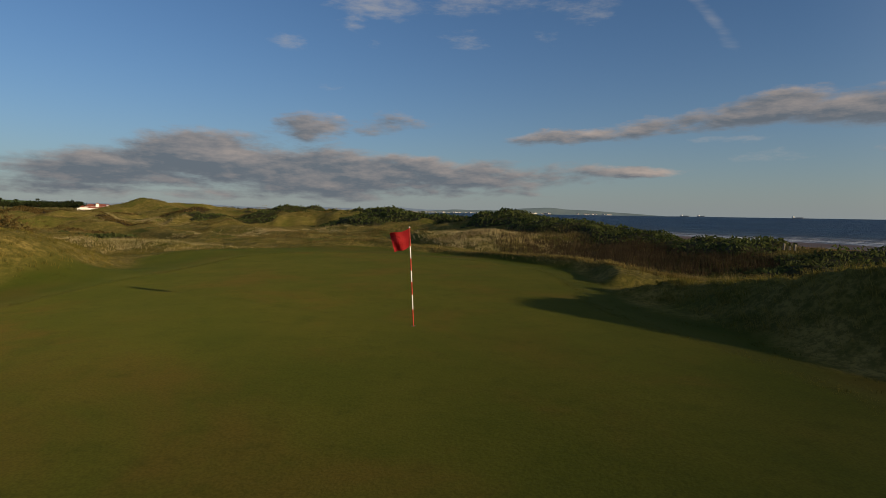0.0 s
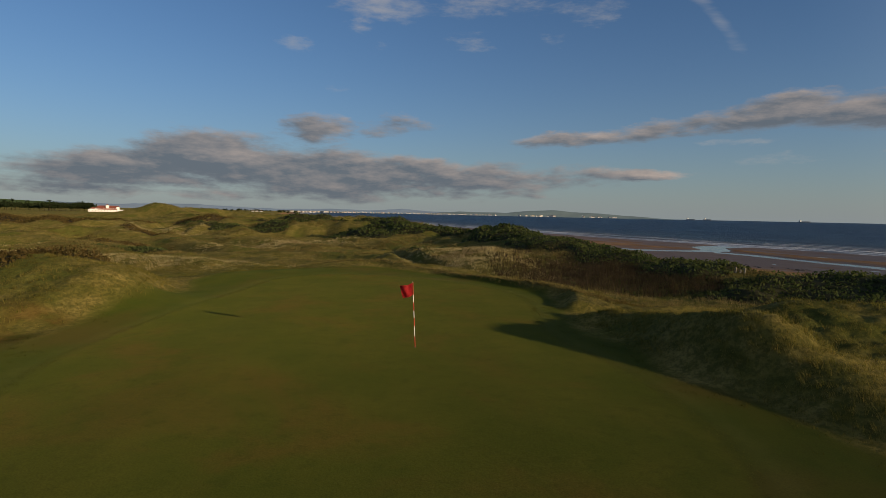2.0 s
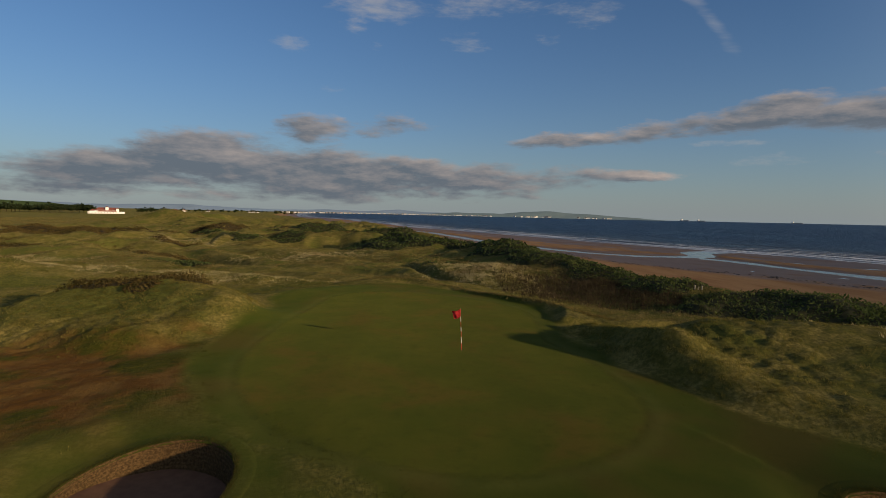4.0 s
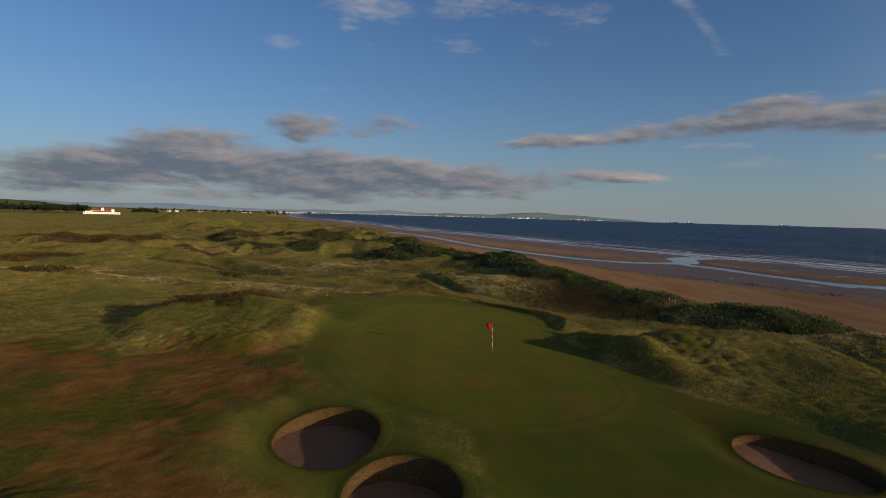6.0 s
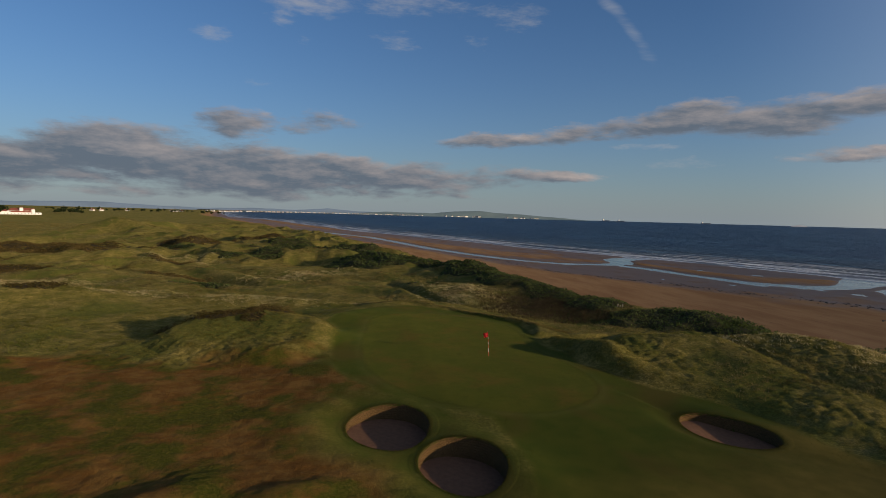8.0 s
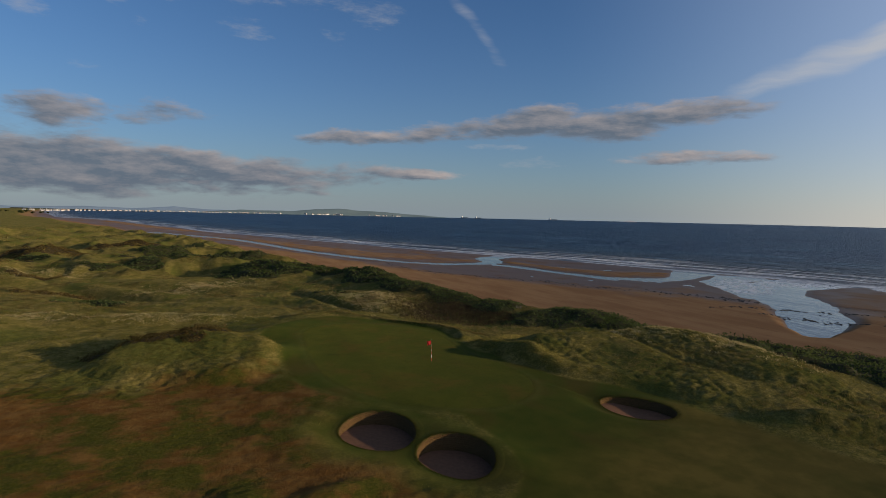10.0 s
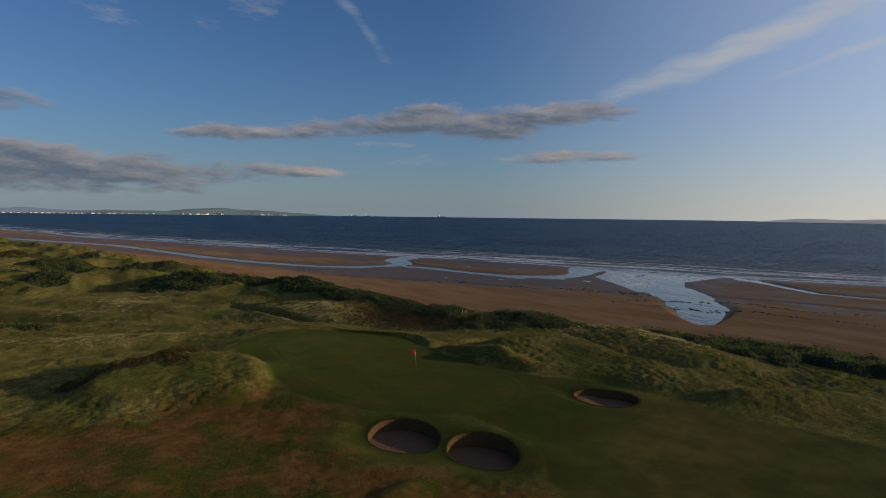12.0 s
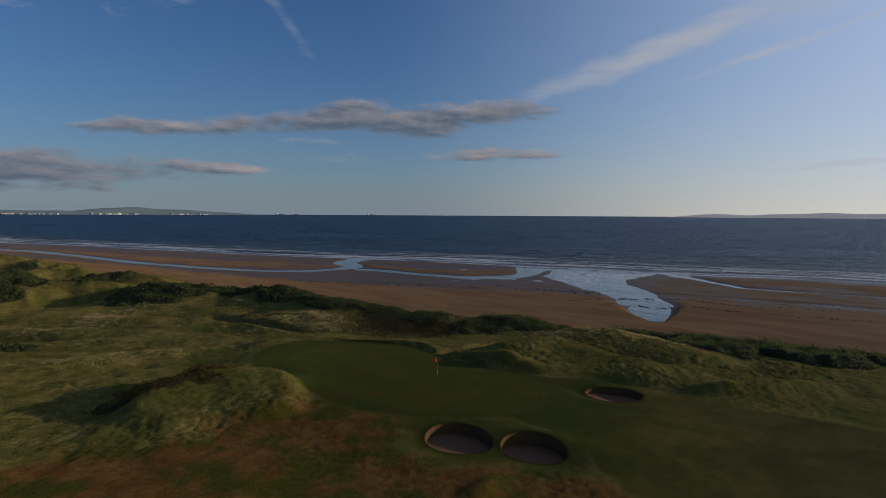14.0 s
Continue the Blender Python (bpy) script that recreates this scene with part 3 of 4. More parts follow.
def water_material():
    m, n, b = material("sea_water")
    pos = n.add("ShaderNodeNewGeometry").outputs["Position"]
    off = n.attr("offshore").outputs["Fac"]
    pool = n.attr("pool").outputs["Fac"]
    swell = n.noise(n.scaled(pos, (.11, .035, 1)), 1.0, 3, .5)
    chop = n.noise(n.scaled(pos, (.55, .28, 1)), 1.0, 4, .65)
    calm = n.step(off, -10, 40)
    col = n.mix(n.step(off, -20, 200), (.030, .036, .040), (.004, .018, .047))
    shore = n.add("ShaderNodeCombineXYZ", {0: off, 1: n.add("ShaderNodeSeparateXYZ", {0: pos}).outputs[1]}).outputs[0]
    # lighter blue streaks: light off the wave faces put into the base colour
    wave_light = n.noise(n.scaled(shore, (.055, .016, 1)), 1.0, 8, .74)
    far_wave_light = n.noise(n.scaled(shore, (.008, .003, 1)), 1.0, 6, .72)
    lift = n.math("MAXIMUM", n.step(wave_light, .5, .62), n.math("MULTIPLY", n.step(far_wave_light, .48, .62), .6))
    col = n.mix(n.math("MULTIPLY", lift, n.step(off, 0, 60)), col, (.036, .078, .115))
    along = n.scaled(shore, (.13, .012, 1))
    lines = n.noise(along, 1.0, 5, .62, .6)
    near = n.math("MULTIPLY", n.step(off, -25, -2), n.step(off, 95, 12))
    foam = n.math("MULTIPLY", n.step(n.math("ADD", lines, n.math("MULTIPLY", near, .17)), .62, .69), near)
    foam = n.math("MULTIPLY", foam, n.step(n.noise(pos, .9, 3, .7), .3, .6))
    caps = n.math("MULTIPLY", n.step(n.noise(n.scaled(shore, (.10, .03, 1)), 1.0, 6, .75), .64, .71), n.step(off, 650, 60))
    foam = n.math("MAXIMUM", n.math("MULTIPLY", foam, .9), n.math("MULTIPLY", caps, .5))
    riff = n.math("MULTIPLY", n.step(n.noise(n.scaled(pos, (.5, .2, 1)), 1.0, 4, .7), .46, .56), pool)
    foam = n.math("MAXIMUM", foam, n.math("MULTIPLY", riff, .75))
    col = n.mix(foam, col, (.62, .64, .66))
    n.tree.links.new(col, b.inputs["Base Color"])
    n.tree.links.new(n.math("ADD", n.math("MULTIPLY_ADD", n.step(off, -14, 6), .30, .10), n.math("MULTIPLY", foam, .5)), b.inputs["Roughness"])
    b.inputs["IOR"].default_value = 1.33
    n.tree.links.new(n.step(off, 25, -10, .14, .42), b.inputs["Specular IOR Level"])
    h = n.math("ADD", n.math("MULTIPLY", swell, 4.5), n.math("MULTIPLY", chop, 2.0))
    bumped(n, b, n.math("MULTIPLY", h, n.math("MULTIPLY_ADD", calm, .95, .05)), 1.0, 1.0)
    return m


def leaf_material(name, a, c, rough=.7, see=.45):
    """Blades and leaves: two colours mixed from piece to piece, some light through them."""
    m, n, b = material(name)
    geo = n.add("ShaderNodeNewGeometry")
    rnd, pos = geo.outputs["Random Per Island"], geo.outputs["Position"]
    f = n.math("ADD", n.math("MULTIPLY", n.step(rnd, .3, .9), .6), n.math("MULTIPLY", n.step(n.noise(pos, 1.5, 4, .65), .38, .66), .5), clamp=True)
    col = n.mix(f, a, c)
    col = n.mix(n.math("MULTIPLY", n.step(n.noise(pos, .07, 3), .5, .65), .5), col, (a[0] * .8, a[1] * .95, a[2] * .8))
    col = n.mix(n.math("MULTIPLY", n.step(n.noise(pos, .16, 5, .6), .50, .62), .55), col, (a[0] * .85, a[1] * .7, a[2] * .8))
    col = n.mix(n.math("MULTIPLY", n.step(n.noise(pos, .35, 4, .6, .8), .54, .66), .45), col, c)
    n.tree.links.new(col, b.inputs["Base Color"])
    b.inputs["Roughness"].default_value, b.inputs["Diffuse Roughness"].default_value = rough, .35
    b.inputs["Specular IOR Level"].default_value = 0.05
    tr = n.add("ShaderNodeBsdfTranslucent", {"Color": col})
    both = n.add("ShaderNodeMixShader", {0: see, 1: b.outputs[0], 2: tr.outputs[0]})
    n.tree.links.new(both.outputs[0], n.tree.nodes["Material Output"].inputs[0])
    return m


M_GROUND = ground_material()
M_WATER = water_material()
M_ROUGH = leaf_material("rough_grass", (.098, .098, .017), (.245, .190, .052))
M_MARRAM = leaf_material("marram_grass", (.105, .092, .024), (.290, .220, .084))
M_SLOPE = leaf_material("slope_grass", (.080, .083, .013), (.240, .188, .050), see=.4)
M_MEADOW = leaf_material("meadow_tussocks", (.086, .098, .016), (.235, .195, .048))
M_STRAW = leaf_material("straw_marram", (.30, .25, .11), (.56, .46, .24))
M_BUSH = leaf_material("thicket_leaves", (.040, .056, .018), (.115, .135, .042))
M_HEATH = leaf_material("heather_sprigs", (.060, .048, .014), (.165, .112, .038))
M_REED = leaf_material("reed_stems", (.040, .031, .016), (.100, .072, .038))
# dark colours of the filler sheets inside bushes and heather
M_BUSH_CORE = plain("thicket_dark_core", (.035, .035, .016), .9)
M_HEATH_CORE = plain("heather_dark_core", (.046, .036, .018), .9)
M_SOD = plain("dry_turf_edge", (.105, .064, .028), .95, .6, 14.0, bump=1.0)
M_LIP = leaf_material("bunker_lip_grass", (.046, .048, .008), (.115, .088, .024))
M_SAND = plain("bunker_sand", (.130, .070, .042), .95, .15, 3.0, bump=.3)
M_RED = plain("red_paint", (.42, .035, .018), .45, .1)
M_WHITE = plain("white_paint", (.75, .73, .70), .5, .08)
M_BLACK = plain("hole_shade_black", (.02, .02, .02), .5, .1)
M_FLAG = plain("red_cloth", (.50, .018, .022), .8, .12)
# emission stands in for lit haze over hills, island and, further down, hulls
M_HILL = distance("far_farmland_haze_glow", (.10, .125, .11), (.055, .070, .075))
M_HILL_FAR = distance("far_hills_haze_glow", (.10, .12, .14), (.095, .122, .150))
M_ISLE = distance("far_island_haze_glow", (.10, .10, .10), (.205, .195, .195))
M_FIELD = plain("hill_pasture", (.085, .115, .030), 1.0, .3, .01)
M_ROOF = plain("red_roof_tiles", (.23, .065, .040), .8, .25, 1.0)
M_GLASS = plain("dark_window_glass", (.03, .035, .04), .15, .1)
M_TREE = leaf_material("tree_leaves", (.022, .034, .014), (.050, .065, .024))
M_BARK = plain("bark", (.06, .045, .03), .95)
M_HULL = distance("ship_hull_haze_glow", (.07, .07, .08), (.035, .045, .055))
M_WEED = plain("seaweed", (.030, .024, .016), .7, .3)
M_POST = plain("weathered_wood", (.24, .21, .16), .9, .25)

# ---- ground ----
gx = np.concatenate([axis(-4700, 46, -36, 46, .23, 1.028, 1.03), axis(47, 4300, 47, 216, 1.05, 1.03, 1.05)])
gy = axis(-2400, 4750, -25, 34, .23, 1.075, 1.02)


def regions(x, y, z):
    mown, putt = inside(x, y, MOWN), inside(x, y, PUTT)
    j = .8 * fbm(x, y, 3.0, 3, 81)
    xf = foot_x(y)
    sand = ss(-1.5, 1.0, x - xf + j * 2)
    burnt = ss(2, -2, y - 11 + .12 * (x + 20) + j * 3) * ss(-9, -13, x - .25 * np.minimum(0, y) * -1 * .5 + j) * ss(-90, -50, x) * ss(.5, -.5, mown)
    far_field = ss(-60, -100, x + j * 4)
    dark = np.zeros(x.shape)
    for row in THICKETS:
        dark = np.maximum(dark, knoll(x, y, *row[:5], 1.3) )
    tended = np.zeros(x.shape)
    for b in BUNKERS:
        tended = np.maximum(tended, ss(2.7, 1.15, bunker_r(b, x, y) + .35 * j))
    burnt = burnt * (1 - .85 * tended)
    wet = ss(-6.55, -6.95, z + .12 * fbm(x, y, 7, 3, 91)) * sand
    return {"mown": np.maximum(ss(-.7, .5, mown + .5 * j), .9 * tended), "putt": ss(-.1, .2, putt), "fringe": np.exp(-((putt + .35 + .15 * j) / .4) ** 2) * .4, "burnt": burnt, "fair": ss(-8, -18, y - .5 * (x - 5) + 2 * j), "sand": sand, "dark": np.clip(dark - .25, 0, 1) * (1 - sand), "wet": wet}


# thickets: centre, half axes, turn, height
THICKETS = [
    (-8, 97, 12, 9, 10, 1.05), (-1, 111, 8, 7, 0, 1.05), (-14, 128, 11, 9, 0, .95), (-36, 150, 8, 26, 18, .9), (-40, 65, 7.5, 3.6, -25, .42), (-72, 151, 9, 6, 0, .9), (-43, 121, 9, 5.5, 25, .7), (5, 90, 6, 9, 20, .85), (10, 74, 6, 11, 10, .85), (13, 60, 5.5, 9, -8, .85),
    (18, 48, 5.5, 8, -25, .72), (24, 39, 5, 8, -45, .72), (26, 27, 12, 4, -14, 1.0), (38, 17, 7, 3.5, -25, .9), (43, 9, 6, 7, -30, 1.5), (45, -4, 6.5, 9, -25, 1.8), (51, -17, 7.5, 10, -22, 1.9), (58, -33, 9, 12, -20, 1.9), (55, 2, 8, 10, -32, 1.5), (61, -12, 8, 10, -28, 1.5)]
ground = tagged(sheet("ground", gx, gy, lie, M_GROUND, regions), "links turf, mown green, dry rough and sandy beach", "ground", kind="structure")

wx = axis(-900, 4600, 20, 260, 4, 1.05, 1.05)
wy = axis(-2400, 4700, -40, 460, 4, 1.06, 1.05)
water = tagged(sheet("water", wx, wy, lambda x, y: np.full(x.shape, SEA), M_WATER, lambda x, y, z: {"offshore": (x - water_x(y)) * .9, "pool": ss(0, .4, strip(x, y, [(136, 84, 12), (160, 100, 13), (178, 86, 11), (200, 74, 9)]))}),
               "dark blue sea with small breaking waves", "sea", kind="structure")


# ---- helpers for things ----
def part(name, bm, mat, parent, label=""):
    """One mesh object under a thing or a part."""
    me = bpy.data.meshes.new(name)
    bm.to_mesh(me)
    bm.free()
    me.materials.append(mat)
    ob = new(name, me)
    ob.parent = parent
    return tagged(ob, label)


def box(x0, x1, y0, y1, z0, z1, bevel=0.0):
    bm = bmesh.new()
    bmesh.ops.create_cube(bm, size=1)
    bmesh.ops.transform(bm, matrix=Matrix.Translation(((x0 + x1) / 2, (y0 + y1) / 2, (z0 + z1) / 2)) @ Matrix.Diagonal((x1 - x0, y1 - y0, z1 - z0, 1)), verts=bm.verts)
    if bevel:
        bmesh.ops.bevel(bm, geom=bm.edges[:], offset=bevel, segments=1, affect="EDGES")
    return bm


def rod(a, b, r0, r1, n=8):
    """A tapered round bar from a to b."""
    bm = bmesh.new()
    d = Vector(b) - Vector(a)
    bmesh.ops.create_cone(bm, cap_ends=True, segments=n, radius1=r0, radius2=r1, depth=d.length)
    m = Matrix.Translation((Vector(a) + Vector(b)) / 2) @ d.to_track_quat("Z", "Y").to_matrix().to_4x4()
    bmesh.ops.transform(bm, matrix=m, verts=bm.verts)
    return bm


def hip_roof(x0, x1, y0, y1, z0, rise, over=.5):
    """A hipped roof with eaves."""
    bm = bmesh.new()
    x0, x1, y0, y1 = x0 - over, x1 + over, y0 - over, y1 + over
    k = min(x1 - x0, y1 - y0) / 2
    base = [bm.verts.new(p) for p in ((x0, y0, z0), (x1, y0, z0), (x1, y1, z0), (x0, y1, z0))]
    if x1 - x0 >= y1 - y0:
        top = [bm.verts.new((x0 + k * .9, (y0 + y1) / 2, z0 + rise)), bm.verts.new((x1 - k * .9, (y0 + y1) / 2, z0 + rise))]
        faces = [(base[0], base[1], top[1], top[0]), (base[1], base[2], top[1]), (base[2], base[3], top[0], top[1]), (base[3], base[0], top[0])]
    else:
        top = [bm.verts.new(((x0 + x1) / 2, y0 + k * .9, z0 + rise)), bm.verts.new(((x0 + x1) / 2, y1 - k * .9, z0 + rise))]
        faces = [(base[0], base[1], top[0]), (base[1], base[2], top[1], top[0]), (base[2], base[3], top[1]), (base[3], base[0], top[0], top[1])]
    for f in faces:
        bm.faces.new(f)
    bm.faces.new(base[::-1])
    return bm


def empty(name, m, label, category, group="", kind=""):
    ob = new(name)
    ob.matrix_world = m
    return tagged(ob, label, category, group, kind)


def height(x, y):
    return float(lie(np.array([x]), np.array([y]), False)[0])


rng = np.random.default_rng(7)


def blades(name, x, y, z, tall, wide, count, spread, mat, lean=.5, drift=(-.22, .1)):
    """Tufts of tapering blades, one mesh."""
    n = len(x)
    X, Y, Z, T = (np.repeat(v, count) for v in (x, y, z, tall))
    m = len(X)
    a = rng.uniform(0, 2 * np.pi, m)
    r = spread * np.sqrt(rng.uniform(0, 1, m)) * T
    bx, by = X + r * np.cos(a), Y + r * np.sin(a)
    t = T * rng.uniform(.55, 1.1, m)
    face = rng.uniform(0, 2 * np.pi, m)
    wx_, wy_ = np.cos(face) * wide * .5 * T, np.sin(face) * wide * .5 * T
    tx = bx + t * (np.cos(a) * lean * rng.uniform(.2, 1.3, m) + drift[0] * rng.uniform(.3, 1.2, m))
    ty = by + t * (np.sin(a) * lean * rng.uniform(.2, 1.3, m) + drift[1] * rng.uniform(.3, 1.2, m))
    co = np.empty((m, 3, 3))
    co[:, 0] = np.stack([bx - wx_, by - wy_, Z - .05], 1)
    co[:, 1] = np.stack([bx + wx_, by + wy_, Z - .05], 1)
    co[:, 2] = np.stack([tx, ty, Z + t * .88], 1)
    return raw_mesh(name, co.reshape(-1, 3), np.arange(m * 3).reshape(-1, 3), mat)


def scatter(x0, x1, y0, y1, density, weight):
    """Places in a stretch of the plan, kept by a weight of 0 to 1."""
    n = int((x1 - x0) * (y1 - y0) * density)
    x, y = rng.uniform(x0, x1, n), rng.uniform(y0, y1, n)
    keep = rng.uniform(0, 1, n) < weight(x, y)
    return x[keep], y[keep]


# ---- flagstick ----
PIN = (-2.2, 8.6)
pin = empty("flagstick", pose(PIN[0], PIN[1], height(*PIN) + .005, 0, -3.0, 0), "red and white banded flagstick with a red flag in the hole", "flagstick")
CUTS = [0, .17, .32, .45, .565, .69, .81, 1.0]
for i, (a, b) in enumerate(zip(CUTS, CUTS[1:])):
    part("pole_band", rod((0, 0, a * 2.25), (0, 0, b * 2.25), .0135, .0135, 10), M_WHITE if i % 2 else M_RED, pin, "white painted band" if i % 2 else "red painted band")
part("cap", rod((0, 0, 2.25), (0, 0, 2.27), .017, .010, 10), M_WHITE, pin, "white pole cap")
bm = bmesh.new()
grid = [[bm.verts.new((-.018 - u * (.44 - .10 * v), .05 * math.sin(u * 7 + v * 2) * u + .03 * math.sin(v * 9) * u, 2.23 - v * .40 - u * (.12 + .04 * v) - .03 * math.sin(u * 5))) for u in np.linspace(0, 1, 11)] for v in np.linspace(0, 1, 9)]
for r0, r1 in zip(grid, grid[1:]):
    for k in range(10):
        bm.faces.new((r0[k], r0[k + 1], r1[k + 1], r1[k]))
bmesh.ops.solidify(bm, geom=bm.faces[:], thickness=.004)
part("flag", bm, M_FLAG, pin, "red cloth flag hanging in light wind")
# flat disc, the hole's shaded inside given as black colour
bm = bmesh.new()
bmesh.ops.create_circle(bm, cap_ends=True, segments=24, radius=.054)
part("hole_shade_disc", bm, M_BLACK, pin, "flat black disc for the shaded hole in the turf")

# ---- bunkers ----


def ring_mesh(rows):
    """Quads between closed rings of points."""
    n = len(rows[0])
    co = np.concatenate(rows)
    f = []
    for k in range(len(rows) - 1):
        i = np.arange(n)
        f.append(np.stack([k * n + i, k * n + (i + 1) % n, (k + 1) * n + (i + 1) % n, (k + 1) * n + i], 1))
    return co, np.concatenate(f)


def bunker(b):
    cx, cy, rx, ry, turn, floor = b[:6]
    n = 72
    ang = np.arange(n) / n * 2 * np.pi
    c, s = math.cos(radians(turn)), math.sin(radians(turn))

    def ring(r, push=0.0):
        k = (1 + .04 * np.sin(2 * ang + cx) + .025 * np.sin(3 * ang + cy)) * r
        u, v = np.cos(ang) * (rx * k + push), np.sin(ang) * (ry * k + push)
        return cx + u * c - v * s, cy + u * s + v * c

    x, y = ring(1)
    rim = lie(x, y, False)
    thing = empty("bunker", pose(cx, cy, floor), "round pot bunker with stacked turf walls and raked sand", "bunker", "bunkers round the green")
    inv = np.array([cx, cy, floor])

    def child(name, rows, mat, label="", smooth=True):
        co, f = ring_mesh(rows)
        ob = raw_mesh(name, co - inv, f, mat, None, smooth)
        ob.parent = thing
        return tagged(ob, label)

    rows = []
    for push, lift in ((-.03, -.08), (.0, -.006), (.04, .004), (.14, .006), (.3, .006), (.45, .005), (.6, .003), (.75, -.03)):
        px, py = ring(1, push)
        z = lie(px, py, False)
        rows.append(np.stack([px, py, z + lift], 1))
    co, f = ring_mesh(rows[::-1])
    ob = raw_mesh("turf_collar", co - inv, f, M_GROUND, regions(co[:, 0], co[:, 1], co[:, 2]), True)
    ob.parent = thing
    tagged(ob, "short grass collar round the rim")
    layers = 9
    for k in range(layers):
        f0, f1 = k / layers, (k + 1) / layers
        jig = .006 * np.sin(ang * 23 + k * 1.7) + .008 * rng.uniform(-1, 1, n)
        rows = []
        for f, out_ in ((f0, .0), (f0 + .03, -.012), (f1 - .03, -.01), (f1, .002)):
            px, py = ring(1 - .05 * f, out_ + jig)
            rows.append(np.stack([px, py, rim + (floor - .04 - rim) * f], 1))
        child("sod_layer", rows, M_SOD)
    rows = []
    for r in (1.0, .88, .7, .45, .2, .01):
        px, py = ring(r * .965)
        rise = np.clip(((cx - px) * .8 - (cy - py) * .6 * (1 if cx > 0 else -1)) / rx, 0, 1)
        rows.append(np.stack([px, py, floor + .06 * r ** 3 + (.2 if cx > 0 else .1) * rise ** 1.5 + .02 * fbm(px, py, .9, 2, 7)], 1))
    child("sand", rows, M_SAND, "brown raked sand floor")
    m = 2600
    a = rng.integers(0, n, m)
    push = np.abs(rng.normal(0, .12, m))
    k = rng.uniform(0, 1, m)
    x0, y0 = ring(1)
    px = x0[a] + (x0[(a + 1) % n] - x0[a]) * k + (x0[a] - cx) / rx * push
    py = y0[a] + (y0[(a + 1) % n] - y0[a]) * k + (y0[a] - cy) / rx * push
    z = lie(px, py, False) + .015
    ob = blades("lip_grass", px - cx, py - cy, z - floor, rng.uniform(.025, .06, m), .25, 4, .8, M_LIP)
    ob.parent = thing
    tagged(ob, "dry grass fringe on the rim", kind="stuff")
    return rim


for row in BUNKERS:
    bunker(row)

# ---- rough grass, reeds, heather ----


def rough_weight(x, y):
    mown = inside(x, y, MOWN)
    wgt = ss(.1, -1.2, mown) * ss(1, -3, x - foot_x(y))
    for b in BUNKERS:
        wgt = wgt * ss(1.5, 2.1, bunker_r(b, x, y))
    return wgt


def burnt_weight(x, y):
    return regions(x, y, np.zeros(x.shape))["burnt"]


x, y = scatter(-42, 52, -34, 48, 13, lambda x, y: rough_weight(x, y) * (burnt_weight(x, y) < .35) * (.1 + .9 * ss(-.2, .2, fbm(x, y, 1.2, 3, 101))) * (1 - .85 * ss(0, 1, inside(x, y, DUNE_R))))
tall = rng.uniform(.07, .14, len(x)) * (1 + .3 * ss(-2, 3, inside(x, y, DUNE_R))) * (.7 + .5 * ss(0, -4, inside(x, y, MOWN)))
tagged(blades("rough_grass", x, y, lie(x, y, False), tall, .13, 11, 1.4, M_ROUGH), "long golden-green rough grass on the dunes", "grass", kind="stuff")
x, y = scatter(-60, 0, -34, 14, 5, lambda x, y: burnt_weight(x, y) * rough_weight(x, y) * ss(-.2, .5, fbm(x, y, 1.6, 3, 111)))
tagged(blades("dry_turf_tufts", x, y, lie(x, y, False), rng.uniform(.03, .085, len(x)), .3, 7, 1.2, leaf_material("dry_tufts", (.060, .052, .012), (.14, .080, .030))), "short dry brown and green turf tufts", "grass", kind="stuff")


def wild_weight(x, y):
    return ss(2, -4, x - foot_x(y)) * (.15 + .85 * ss(-.2, .25, fbm(x, y, 4, 4, 121)))


x, y = scatter(-120, 60, 48, 145, 2.6, wild_weight)
tagged(blades("marram_grass", x, y, lie(x, y, False), rng.uniform(.16, .32, len(x)), .18, 8, 1.1, M_MARRAM), "pale marram grass over rolling dunes", "grass", kind="stuff")
x, y = scatter(-110, -42, -20, 48, 3.2, lambda x, y: wild_weight(x, y) * (1 - burnt_weight(x, y)))
tagged(blades("meadow_grass", x, y, lie(x, y, False), rng.uniform(.13, .26, len(x)), .14, 8, 1.1, M_MEADOW), "green and yellow rough grass beyond the mound", "grass", kind="stuff")
x, y = scatter(-330, 12, 145, 460, .34, wild_weight)
tagged(blades("dune_grass", x, y, lie(x, y, False), rng.uniform(.4, .7, len(x)), .25, 6, 1.1, M_MARRAM), "dune grass on the distant hummocks", "grass", kind="stuff")

x, y = scatter(-42, 52, -34, 62, 1.9, lambda x, y: rough_weight(x, y) * (burnt_weight(x, y) < .15) * (.5 + .2 * ss(-1, 4, inside(x, y, DUNE_R))))
tagged(blades("grass_tussocks", x, y, lie(x, y, False), rng.uniform(.12, .20, len(x)), .06, 22, 1.0, M_ROUGH, .7), "tussocks of rough grass on the dunes", "grass", kind="stuff")


def on_clump(x, y):
    """1 on top of the ground's tussocks, 0 between them."""
    return ss(.25, .7, clumps(x + .35 * fbm(x, y, 1.7, 2, 33), y * 1.2, .8, 35))


def slope_weight(x, y):
    return ss(.2, 1.8, inside(x, y, DUNE_R)) * ss(1, -2, x - foot_x(y)) * (.08 + .92 * on_clump(x, y))


x, y = scatter(5, 53, -24, 19, 26, slope_weight)
tall = rng.uniform(.07, .15, len(x)) * (.75 + .5 * ss(-.3, .4, fbm(x, y, 3.5, 2, 107)))
tagged(blades("dune_slope_grass", x, y, lie(x, y, False), tall, .10, 14, 1.5, M_SLOPE, .7, (-.25, .14)), "long green and straw grass leaning on the dune", "grass", kind="stuff")
